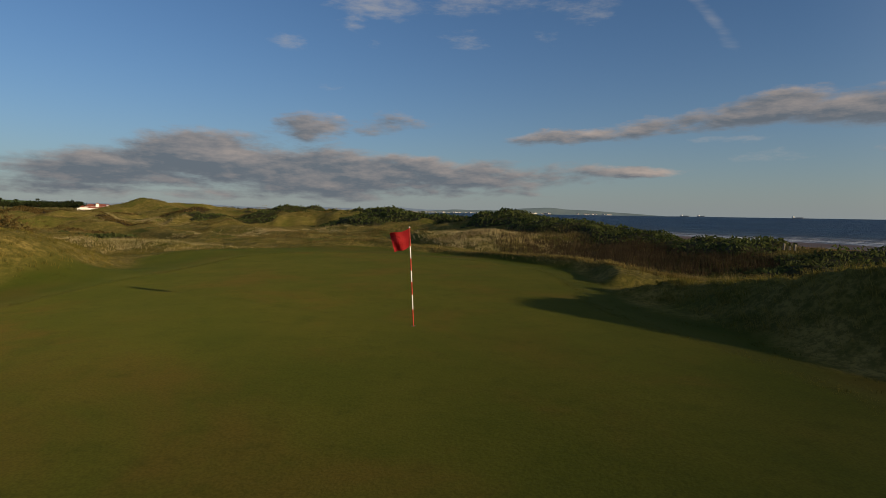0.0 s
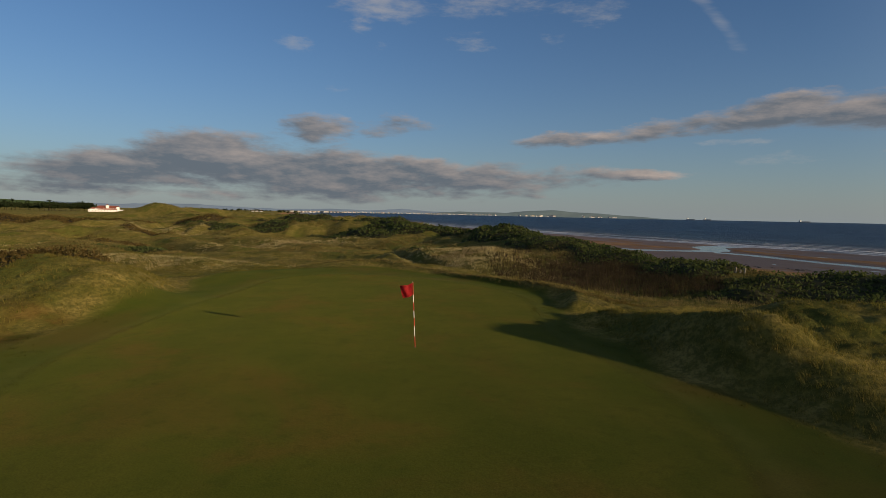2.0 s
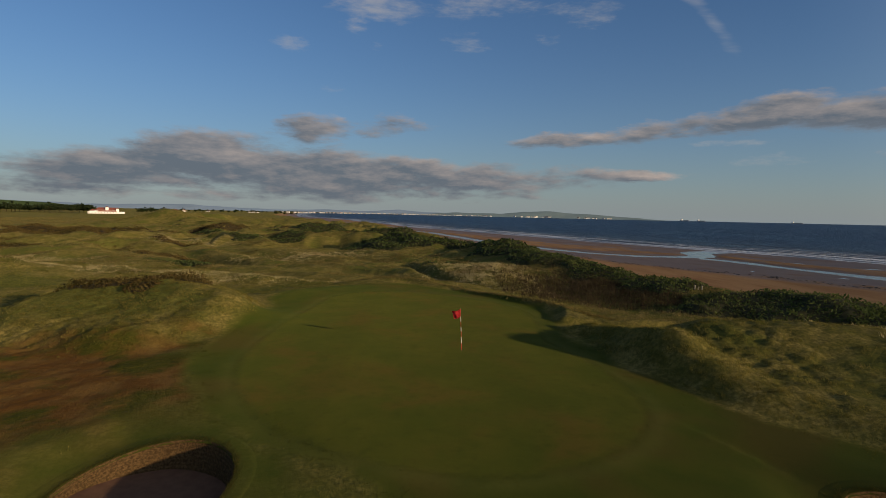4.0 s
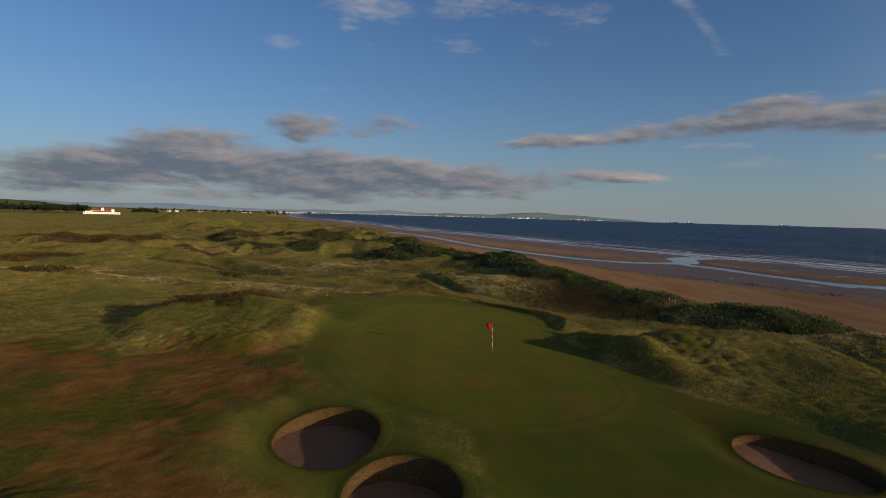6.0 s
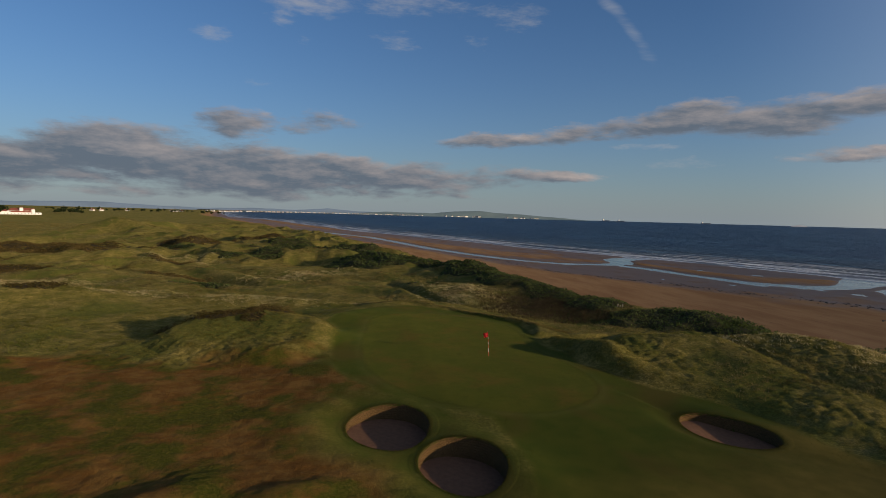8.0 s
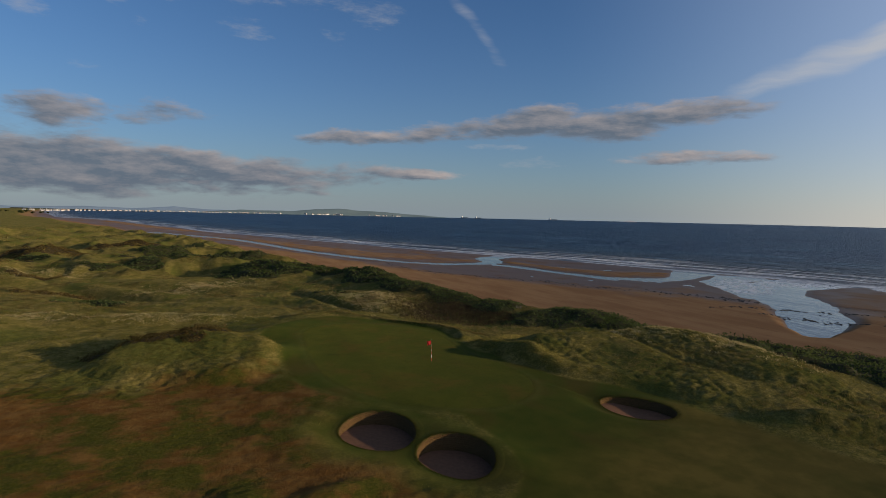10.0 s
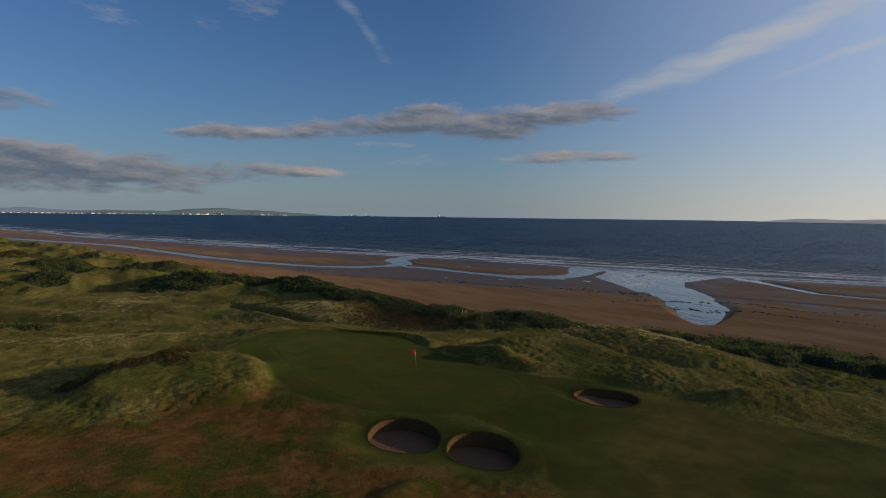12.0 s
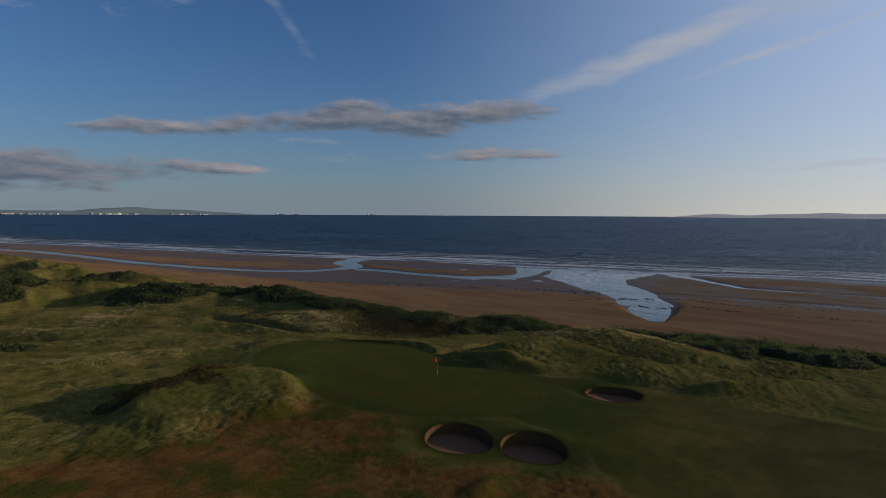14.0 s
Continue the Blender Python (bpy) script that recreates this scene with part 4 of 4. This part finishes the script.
x, y = scatter(5, 14, -3, 16, 30, lambda x, y: ss(-.1, .3, inside(x, y, DUNE_R)) * ss(3.2, 1.6, inside(x, y, DUNE_R)) * (.3 + .7 * ss(-.3, .3, fbm(x, y, .8, 2, 109))))
tagged(blades("rim_grass", x, y, lie(x, y, False), rng.uniform(.10, .22, len(x)), .06, 16, .9, M_SLOPE, .5, (-.2, .1)), "tall grass standing on the dune's steep face", "grass", kind="stuff")
x, y = scatter(-37, -14, 8, 30, 14, lambda x, y: ss(0, 1.2, inside(x, y, MOUND)) * (.25 + .75 * on_clump(x, y)))
tagged(blades("mound_grass", x, y, lie(x, y, False), rng.uniform(.09, .19, len(x)), .14, 10, 1.1, M_SLOPE, .6, (-.2, .1)), "clumps of rough grass over the rounded mound", "grass", kind="stuff")


def patchy(x, y, seed):
    return ss(-.15, .35, fbm(x, y, 5.0, 3, seed))


x, y = scatter(-130, 60, 45, 150, 1.8, lambda x, y: wild_weight(x, y) * patchy(x, y, 202) * ss(-1, -3, inside(x, y, MOWN)))
tagged(blades("dry_tussocks", x, y, lie(x, y, False), rng.uniform(.28, .5, len(x)), .10, 16, .6, M_MARRAM, .7), "dry tussocks among the hummocks", "grass", kind="stuff")
x, y = scatter(-130, -30, -20, 62, 2.6, lambda x, y: wild_weight(x, y) * patchy(x, y, 203) * (burnt_weight(x, y) < .04) * ss(-1, -3, inside(x, y, MOUND)))
tagged(blades("meadow_tussocks", x, y, lie(x, y, False), rng.uniform(.2, .38, len(x)), .10, 16, .6, M_MEADOW, .7), "green and yellow tussocks beyond the mound", "grass", kind="stuff")
PALE = [(-30, 46.4, 12, 2.4, -14), (-55, 52, 12, 3, 0), (3, 48, 5, 8, 10), (30, 12, 7, 2, -10), (40, 3, 3, 8, -15), (27, 11, 5, 4, 0), (34, 3, 4, 8, 0), (-70, 66, 9, 4, 0), (-25, 82, 10, 4, 20), (-58, 108, 8, 5, 0)]
x, y = scatter(-85, 45, -10, 120, 18, lambda x, y: np.max([knoll(x, y, *p, 1.0) for p in PALE], 0) ** 1.3 * (.3 + .7 * patchy(x * 3, y * 3, 205)) * ss(-.5, -2, inside(x, y, MOWN)))
tagged(blades("straw_grass", x, y, lie(x, y, False), rng.uniform(.18, .34, len(x)), .11, 12, 1.1, M_STRAW, .6), "pale straw-coloured marram on the ridges", "grass", kind="stuff")
# first cut beside the green, and the collar of the putting surface
x, y = scatter(-18, 24, -30, 38, 26, lambda x, y: ss(2.2, .2, inside(x, y, MOWN)) * ss(-.9, .1, inside(x, y, MOWN)) * ss(-.1, .5, fbm(x, y, .9, 3, 108)))
tagged(blades("semi_rough", x, y, lie(x, y, False), rng.uniform(.04, .09, len(x)), .25, 6, 1.1, leaf_material("semi_rough_turf", (.038, .046, .009), (.10, .088, .020))), "short tufty turf between the green and the rough", "grass", kind="stuff")
ring = np.vstack([PUTT, PUTT[:1]])
t = rng.uniform(0, len(ring) - 1.001, 5200)
e = ring[t.astype(int)] + (ring[t.astype(int) + 1] - ring[t.astype(int)]) * (t % 1)[:, None] + rng.normal(0, .16, (5200, 2))
tagged(blades("collar_grass", e[:, 0], e[:, 1], lie(e[:, 0], e[:, 1], False), rng.uniform(.02, .038, 5200), .5, 6, 1.6, leaf_material("collar_turf", (.066, .070, .014), (.118, .106, .027))), "slightly longer collar of turf round the putting surface", "grass", kind="stuff")
# straw blades along the bank, its sunlit crest put into their pale colour
EDGE = np.array([(-12, 39.6), (-6, 38.5), (-1, 34.5), (2.2, 29.5), (4.6, 26.4), (6.4, 24.0), (7.6, 20.5), (10, 18.6), (14, 17.4), (17.5, 17)])
t = rng.uniform(0, len(EDGE) - 1.001, 1500)
e = EDGE[t.astype(int)] + (EDGE[t.astype(int) + 1] - EDGE[t.astype(int)]) * (t % 1)[:, None] + rng.normal(0, .28, (1500, 2))
tagged(blades("bank_grass", e[:, 0], e[:, 1], lie(e[:, 0], e[:, 1], False), rng.uniform(.14, .28, 1500), .12, 8, .7, leaf_material("bank_lit_straw", (.13, .11, .03), (.27, .205, .075))), "straw-coloured grass along the low bank behind the green, paler for its sunlit crest", "grass", kind="stuff")
# pale crests
x, y = scatter(10, 52, -26, 42, 5, lambda x, y: ss(1, -2, x - foot_x(y)) * ss(.15, .55, fbm(x, y, 8, 3, 131)) * ss(-1, -6, inside(x, y, MOWN)))
tagged(blades("pale_marram_tufts", x, y, lie(x, y, False), rng.uniform(.22, .38, len(x)), .07, 11, .8, leaf_material("pale_marram", (.12, .10, .034), (.26, .20, .085))), "pale straw marram tufts on the dune crests", "grass", kind="stuff")
# brown reeds in the slack
x, y = scatter(4, 32, 28, 60, 26, lambda x, y: knoll(x, y, 17, 37, 11, 7, -35, 1.2).clip(0, 1) * ss(0, -1, x - crest_x(y)))
tagged(blades("reed_bed", x, y, lie(x, y, False), rng.uniform(.4, .75, len(x)), .05, 6, .4, M_REED, .12, (-.06, .03)), "brown reeds in the hollow behind the green", "reeds", kind="stuff")
HEATHS = [(-19.5, -11.5, 2.6, 1.0, -30, .3), (-102, 136, 20, 29, 25, .75), (-84, 85, 8, 6, 0, .72), (-59, 47, 6, 3, 20, .5), (-29.5, 23, 5.5, 2.3, -12, .95), (-23.4, 24.4, 3.4, 2.0, -10, .9), (-25.4, 21, 1.8, 2.4, 0, .5), (-70, 170, 16, 7, 20, .6), (-60, 103, 5, 3.4, 0, .8), (-62, 205, 22, 6, 15, .6), (-52, 84, 9, 3, -25, .5)]


def canopy(x, y, row):
    """Height of a bush's top over the ground."""
    cx, cy, rx, ry, turn, tall = row
    k = knoll(x, y, cx, cy, rx, ry, turn, 1.0)
    edge = k + .16 * fbm(x, y, 3.2, 3, 151) - (.3 * np.abs(fbm(x, y, 5.0, 2, 157)) if tall < .7 else 0) + .32 * fbm(x, y, 9.0, 2, 153)
    return tall * ss(.30, .62, edge) * (.7 + .35 * fbm(x, y, 2.0, 2, 161))


def thicket(name, row, mat, label, category, density, leaf, group):
    cx, cy, rx, ry, turn, tall = row
    r = max(rx, ry) * 1.35
    step = max(.5, r / 28)
    xs, ys = np.arange(cx - r, cx + r, step), np.arange(cy - r, cy + r, step)
    z0 = height(cx, cy)
    X, Y = np.meshgrid(xs, ys)
    X, Y = X.ravel(), Y.ravel()
    h = canopy(X, Y, row)
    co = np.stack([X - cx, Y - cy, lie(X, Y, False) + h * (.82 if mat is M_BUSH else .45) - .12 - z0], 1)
    nx, ny = len(xs), len(ys)
    i = (np.arange(ny - 1)[:, None] * nx + np.arange(nx - 1)[None]).ravel()
    q = np.stack([i, i + 1, i + nx + 1, i + nx], 1)
    q = q[(h[q] > .06).any(1)]
    used = np.unique(q)
    back = np.zeros(len(co), int)
    back[used] = np.arange(len(used))
    thing = empty(name, pose(cx, cy, z0), label, category, group)
    # added dark sheet inside the canopy, so nothing shows through the leaves
    body = raw_mesh("dark_core", co[used], back[q], M_BUSH_CORE if mat is M_BUSH else M_HEATH_CORE, None, True)
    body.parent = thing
    x, y = scatter(cx - r, cx + r, cy - r, cy + r, density, lambda x, y: (canopy(x, y, row) > .12) * 1.0)
    h = canopy(x, y, row)
    m = len(x)
    z = lie(x, y, False) + h * rng.uniform(.55 if mat is M_BUSH else .25, 1.08, m) - z0
    size = leaf * rng.uniform(.6, 1.4, m)
    u = rng.normal(size=(m, 3))
    u /= np.linalg.norm(u, axis=1)[:, None]
    v = np.cross(u, rng.normal(size=(m, 3)))
    v /= np.linalg.norm(v, axis=1)[:, None]
    p = np.stack([x - cx, y - cy, z], 1)
    u, v = u * size[:, None], v * size[:, None] * .6
    co = np.stack([p - u, p + v * .8, p + u, p - v * .8], 1).reshape(-1, 3)
    ob = raw_mesh("leaves", co, np.arange(m * 4).reshape(-1, 4), mat)
    ob.parent = thing
    tagged(ob, kind="stuff")
    tagged(body, kind="stuff")


for row in THICKETS:
    near = math.hypot(row[0] + 5, row[1] + 10) < 75
    thicket("bush", row, M_BUSH, "dense dark green bushes on the dune", "bush", 22 if near else 9, .15 if near else .26, "bushes along the dunes")
for row in HEATHS:
    near = math.hypot(row[0] + 5, row[1] + 10) < 75
    thicket("heather", row, M_HEATH, "brown heather and gorse scrub on rough ground", "heather", 70 if near else 14, .10 if near else .19, "heather patches")

# ---- beach litter ----


def pebble_line(name, pts, spread, count, size, mat, label, category):
    pts = np.array(pts, float)
    t = np.sort(rng.uniform(0, len(pts) - 1.001, count))
    i = t.astype(int)
    p = pts[i] + (pts[i + 1] - pts[i]) * (t - i)[:, None] + rng.normal(0, spread, (count, 2)) + np.stack([fbm(t * 3, t * 0, 1, 2, 5), fbm(t * 3, t * 0 + 9, 1, 2, 6)], 1) * spread * 2
    z = np.maximum(lie(p[:, 0], p[:, 1], False), SEA)
    s = size * rng.uniform(.4, 1.5, count)
    a = np.arange(6) / 6 * 2 * np.pi
    co, f = [], []
    for k in range(count):
        j = rng.uniform(.7, 1.3, 6)
        ring = np.stack([p[k, 0] + np.cos(a) * s[k] * j, p[k, 1] + np.sin(a) * s[k] * j * 1.6, np.full(6, z[k] - .06)], 1)
        top = np.stack([p[k, 0] + np.cos(a) * s[k] * j * .6, p[k, 1] + np.sin(a) * s[k] * j, np.full(6, z[k] + s[k] * .3)], 1)
        b0 = len(co) * 13
        co.append(np.concatenate([ring, top, [[p[k, 0], p[k, 1], z[k] + s[k] * .38]]]))
        for q in range(6):
            w_ = (q + 1) % 6
            f += [(b0 + q, b0 + w_, b0 + 6 + w_), (b0 + q, b0 + 6 + w_, b0 + 6 + q), (b0 + 6 + q, b0 + 6 + w_, b0 + 12)]
    return tagged(raw_mesh(name, np.concatenate(co), np.array(f), mat), label, category, kind="stuff")


pebble_line("seaweed", [(92, 58), (113, 52), (124, 39), (127, 23), (138, -3), (150, -40)], .9, 260, .22, M_WEED, "dark line of seaweed and stones across the wet sand", "seaweed")
pebble_line("seaweed", [(98, 47), (104, 40), (109, 31), (115, 14), (122, -10)], .9, 160, .22, M_WEED, "dark line of stones across the stream", "seaweed")
pebble_line("tide_wrack", [(44, 220), (58, 157), (76, 128), (95, 102), (108, 76), (112, 62)], 1.8, 420, .25, M_WEED, "dark tide wrack along the beach", "seaweed")
for k, (px, py) in enumerate([(22.3, 34.6), (23.0, 34.0), (23.25, 33.8), (23.5, 33.6)]):
    z = height(px, py)
    post = empty("post", pose(px, py, z - .5, 3, -4 + 3 * k, 20 * k), "weathered pale wooden post in the dune", "post", "posts by the beach path")
    part("shaft", rod((0, 0, -.3), (0, 0, .75 + .12 * (k % 2)), .09, .08, 8), M_POST, post)
    part("top", rod((0, 0, .75 + .12 * (k % 2)), (0, 0, .79 + .12 * (k % 2)), .08, .05, 8), M_POST, post, "pale weathered post top")

# ---- far shores ----


def bearing(deg, dist):
    return dist * math.sin(radians(deg)), dist * math.cos(radians(deg))


def backdrop(name, rows, dist, mat, label, eye=9.0, rough=.04, depth=300):
    """A range of hills, from bearings and heights in degrees."""
    a = np.array(rows, float)
    b = np.linspace(a[0, 0], a[-1, 0], max(24, int((a[-1, 0] - a[0, 0]) * 6)))
    e = np.interp(b, a[:, 0], a[:, 1]) + rough * fbm(b, b * 0, 1.6, 3, 171)
    top = np.maximum(eye + np.tan(np.radians(e)) * dist, SEA - 1)
    rows = []
    for d, k in ((-1.0, 0), (-.7, .32), (-.35, .72), (0, 1), (.5, .6), (1.0, 0)):
        r = dist + d * depth * .5
        rows.append(np.stack([r * np.sin(np.radians(b)), r * np.cos(np.radians(b)), SEA - .5 + (top - SEA + .5) * k + (1.5 * fbm(b, b * 0 + d * 3, .7, 2, 5) if 0 < k < 1 else 0)], 1))
    n = len(b)
    i = (np.arange(len(rows) - 1)[:, None] * n + np.arange(n - 1)[None]).ravel()
    return tagged(raw_mesh(name, np.concatenate(rows), np.stack([i, i + 1, i + n + 1, i + n], 1), mat, None, True), label, "hills", kind="structure")


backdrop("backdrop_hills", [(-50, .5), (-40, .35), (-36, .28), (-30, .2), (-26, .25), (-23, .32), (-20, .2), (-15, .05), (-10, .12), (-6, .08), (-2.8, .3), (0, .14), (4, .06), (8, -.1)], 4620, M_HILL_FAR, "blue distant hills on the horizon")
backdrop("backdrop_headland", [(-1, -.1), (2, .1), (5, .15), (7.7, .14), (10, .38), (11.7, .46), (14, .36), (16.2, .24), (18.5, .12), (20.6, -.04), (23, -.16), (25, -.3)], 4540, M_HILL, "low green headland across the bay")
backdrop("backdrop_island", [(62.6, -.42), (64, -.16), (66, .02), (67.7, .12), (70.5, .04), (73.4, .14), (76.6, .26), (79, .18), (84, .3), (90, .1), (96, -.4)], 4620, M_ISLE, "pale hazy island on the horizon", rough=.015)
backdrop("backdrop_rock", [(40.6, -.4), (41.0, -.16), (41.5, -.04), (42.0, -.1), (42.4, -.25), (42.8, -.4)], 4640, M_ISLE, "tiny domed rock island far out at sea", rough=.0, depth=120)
backdrop("backdrop_pasture", [(-60, 1.2), (-48, .9), (-40, .5), (-36.7, .36), (-34.5, .26), (-32.5, .05), (-30.5, -.15), (-28, -.3)], 3000, M_FIELD, "green farmed hillside inland", depth=900)
backdrop("backdrop_shore", [(-15, -.06), (-12, -.12), (-9, -.14), (-5, -.17), (0, -.2), (6, -.22), (9, -.24), (15, -.22), (18.5, -.24), (20, -.35)], 4330, plain("far_shore_land", (.075, .080, .055), 1, .3, .01), "low dark shore with the town", rough=.02, depth=160)

# ---- buildings ----


def house(wd, dp, hi, rise, roof, label, category, group, windows):
    thing = new("house")
    tagged(thing, label, category, group)
    part("wall", box(-wd / 2, wd / 2, -dp / 2, dp / 2, -2, hi), M_RENDER, thing, "white rendered walls")
    part("roof", hip_roof(-wd / 2, wd / 2, -dp / 2, dp / 2, hi, rise), roof, thing)
    part("chimney", box(-wd * .3, -wd * .3 + 1.2, -.6, .6, hi, hi + rise + 1.2), M_WHITE, thing)
    for k in range(windows):
        x = -wd / 2 + wd * (k + .5) / windows
        part("window", box(x - .7, x + .7, -dp / 2 - .06, -dp / 2 + .1, hi * .45, hi * .45 + 1.6), M_GLASS, thing)
    return thing


M_RENDER = plain("rendered_walls", (.60, .57, .53), .8, .2, .02)
M_SLATE = plain("slate_roof", (.09, .085, .085), .7, .2, 1.0)
KINDS = [house(11, 8, 4.5, 2.6, M_SLATE, "white seaside house with a slate roof", "house", "houses of the far town", 3),
         house(17, 9, 6, 3, M_SLATE, "white terraced building with a slate roof", "house", "houses of the far town", 5),
         house(10, 8, 4, 2.6, M_ROOF, "white seaside house with a red roof", "house", "houses of the far town", 3),
         house(20, 10, 9, 2, M_SLATE, "tall pale block on the far shore", "house", "houses of the far town", 6)]
spots = []
for k in range(92):
    u = k / 91
    b = -14.2 + 21 * u ** .92 + rng.normal(0, .12)
    d = 3000 + 1260 * min(1, u * 2.2) + rng.uniform(-30, 20)
    spots.append((b, d, int(rng.choice([0, 0, 1, 2]))))
for k in range(30):
    spots.append((rng.choice([10.2, 12.3, 16.3, 18.0]) + rng.normal(0, .8), 4300 + rng.uniform(-20, 20), int(rng.choice([0, 1, 1, 3]))))
for b, d in ((-17.5, 2100), (-17.1, 2150), (-16.7, 2120), (-24, 1700), (-23.3, 1720), (-21.2, 1900), (-33.2, 2700)):
    spots.append((b, d, 2))
used = set()
for b, d, k in spots:
    x, y = bearing(b, d)
    z = max(height(x, y), -4.5) if b < -14.5 or d < 3300 else -4.5 + 3.0
    m = pose(x, y, z - 1.5 * (d > 3300), 0, 0, -b + rng.uniform(-40, 40))
    if d > 3300:
        m = m @ Matrix.Diagonal((.9, .9, .9, 1))
    if k in used:
        copy_thing(KINDS[k], m).scale = [.9 if d > 3300 else 1.0] * 3
    else:
        KINDS[k].matrix_world = m
        used.add(k)


def clubhouse():
    x, y = -472, 820
    thing = empty("clubhouse", pose(x, y, height(x, y) - .3, 0, 0, 30) @ Matrix.Diagonal((.8, .8, .8, 1)), "long white clubhouse with red tiled roofs", "house")
    part("terrace_wall", box(-29, 29, -13, -6, -1, 4.2, .1), M_WHITE, thing, "long white ground floor terrace")
    part("hall", box(-18, 20, -6, 7, -1, 7.0), M_WHITE, thing, "white upper floor")
    part("roof", hip_roof(-18, 20, -6, 7, 7.0, 4.6, .8), M_ROOF, thing, "red tiled hipped roof")
    part("wing", box(-26, -16, -5, 6, -1, 5.5), M_WHITE, thing, "white side wing")
    part("wing_roof", hip_roof(-26, -16, -5, 6, 5.5, 3.6, .7), M_ROOF, thing, "red tiled wing roof")
    part("terrace_roof", hip_roof(-14, 16, -9, -5.8, 4.3, 2.2, .5), M_ROOF, thing, "red tiled lean-to roof")
    part("gable", box(-1.5, 3.5, -7.5, 0, 4.2, 12.2), M_WHITE, thing, "white central gable")
    part("gable_roof", hip_roof(-1.5, 3.5, -7.5, 0, 12.2, 2.0, .4), M_ROOF, thing)
    part("tower", box(15, 20, -7, -2, 4.2, 9.6), M_WHITE, thing, "small white tower")
    part("tower_roof", hip_roof(15, 20, -7, -2, 9.6, 2.2, .5), M_ROOF, thing)
    for k in range(12):
        a = -27 + k * 4.7
        part("window", box(a - .55, a + .55, -13.06, -12.9, 1.7, 2.9), M_GLASS, thing)
    for k in range(7):
        a = -15 + k * 4.6
        if not -2.5 < a < 4.5:
            part("window", box(a - .8, a + .8, -6.06, -5.9, 5.3, 6.6), M_GLASS, thing)


clubhouse()

# ---- trees ----


def tree(tall, spread, seed):
    r = np.random.default_rng(seed)
    thing = new("tree")
    tagged(thing, "dark broadleaf tree in a shelter belt inland", "tree", "trees of the shelter belt")
    part("trunk", rod((0, 0, -.5), (0, 0, tall * .55), tall * .03, tall * .012, 7), M_BARK, thing)
    for k in range(4):
        a = k * 1.6 + seed
        part("limb", rod((0, 0, tall * .3), (math.cos(a) * spread * .6, math.sin(a) * spread * .6, tall * .65), tall * .014, tall * .005, 5), M_BARK, thing)
    m = 420
    c = r.normal(size=(9, 3)) * (spread * .42, spread * .42, tall * .16) + (0, 0, tall * .62)
    p = c[r.integers(0, 9, m)] + r.normal(size=(m, 3)) * (spread * .2, spread * .2, tall * .09)
    p[:, 2] = np.clip(p[:, 2], tall * .12, tall)
    u = r.normal(size=(m, 3)) * .5
    v = np.cross(u, r.normal(size=(m, 3)))
    v *= .55 / np.linalg.norm(v, axis=1)[:, None]
    co = np.stack([p - u, p + v, p + u, p - v], 1).reshape(-1, 3)
    crown = raw_mesh("crown", co, np.arange(m * 4).reshape(-1, 4), M_TREE)
    crown.parent = thing
    return thing


TREES = [tree(10, 6, 1), tree(8.5, 7, 2), tree(11, 5, 3)]
spots = [(-39 + k * .17 + rng.normal(0, .08), 1010 + rng.uniform(-60, 60)) for k in range(48)]
spots += [(-27.4 + k * .36 + rng.normal(0, .1), 1050 + rng.uniform(-40, 60)) for k in range(6)]
spots += [(-27 + k * .42 + rng.normal(0, .15), 1750 + rng.uniform(-150, 250)) for k in range(34)]
for k, (b, d) in enumerate(spots):
    x, y = bearing(b, d)
    m = pose(x, y, height(x, y), 0, 0, rng.uniform(0, 360))
    if k < 3:
        TREES[k].matrix_world = m
    else:
        o = copy_thing(TREES[k % 3], m)
        o.scale = [rng.uniform(.9, 1.45) * (1 if k < 48 else .72)] * 3

# ---- ships and buoy ----


def ship(b, length, label):
    x, y = bearing(b, 4450)
    thing = empty("ship", pose(x, y, SEA - 1, 0, 0, -b - 32), label, "ship", "ships at anchor")
    L = length / 2
    bm = box(-L, L, -5, 5, 0, 7)
    for vtx in bm.verts:
        if vtx.co.z < 1:
            vtx.co.x *= .93
        if vtx.co.x > 0 and vtx.co.z > 1:
            vtx.co.z += 2
    part("hull", bm, M_HULL, thing, "dark steel hull")
    part("deckhouse", box(-L + 3, -L + 13, -4.8, 4.8, 7, 15), M_WHITE, thing, "white deckhouse at the stern")
    part("funnel", box(-L + 2, -L + 4.5, -1.5, 1.5, 7, 13), M_HULL, thing)
    part("mast", rod((L * .6, 0, 7), (L * .6, 0, 14), .5, .3, 6), M_HULL, thing)
    part("deck_gear", box(-L * .3, L * .5, -3, 3, 7, 9), M_HULL, thing)


ship(25.2, 66, "dark cargo ship with a white deckhouse at anchor")
ship(26.6, 58, "smaller dark cargo ship beside another at anchor")
ship(34.2, 76, "long low dark cargo ship far out")
bx, by = bearing(54.4, 2250)
buoy = empty("buoy", pose(bx - 47, by - 42, SEA), "small dark navigation buoy out at sea", "buoy")
part("float", rod((0, 0, -.5), (0, 0, 1.6), 1.6, 1.3, 12), M_HULL, buoy)
part("tower", rod((0, 0, 1.6), (0, 0, 5.5), .9, .35, 8), M_HULL, buoy)
part("light", rod((0, 0, 5.5), (0, 0, 6.2), .35, .2, 8), M_RED, buoy)
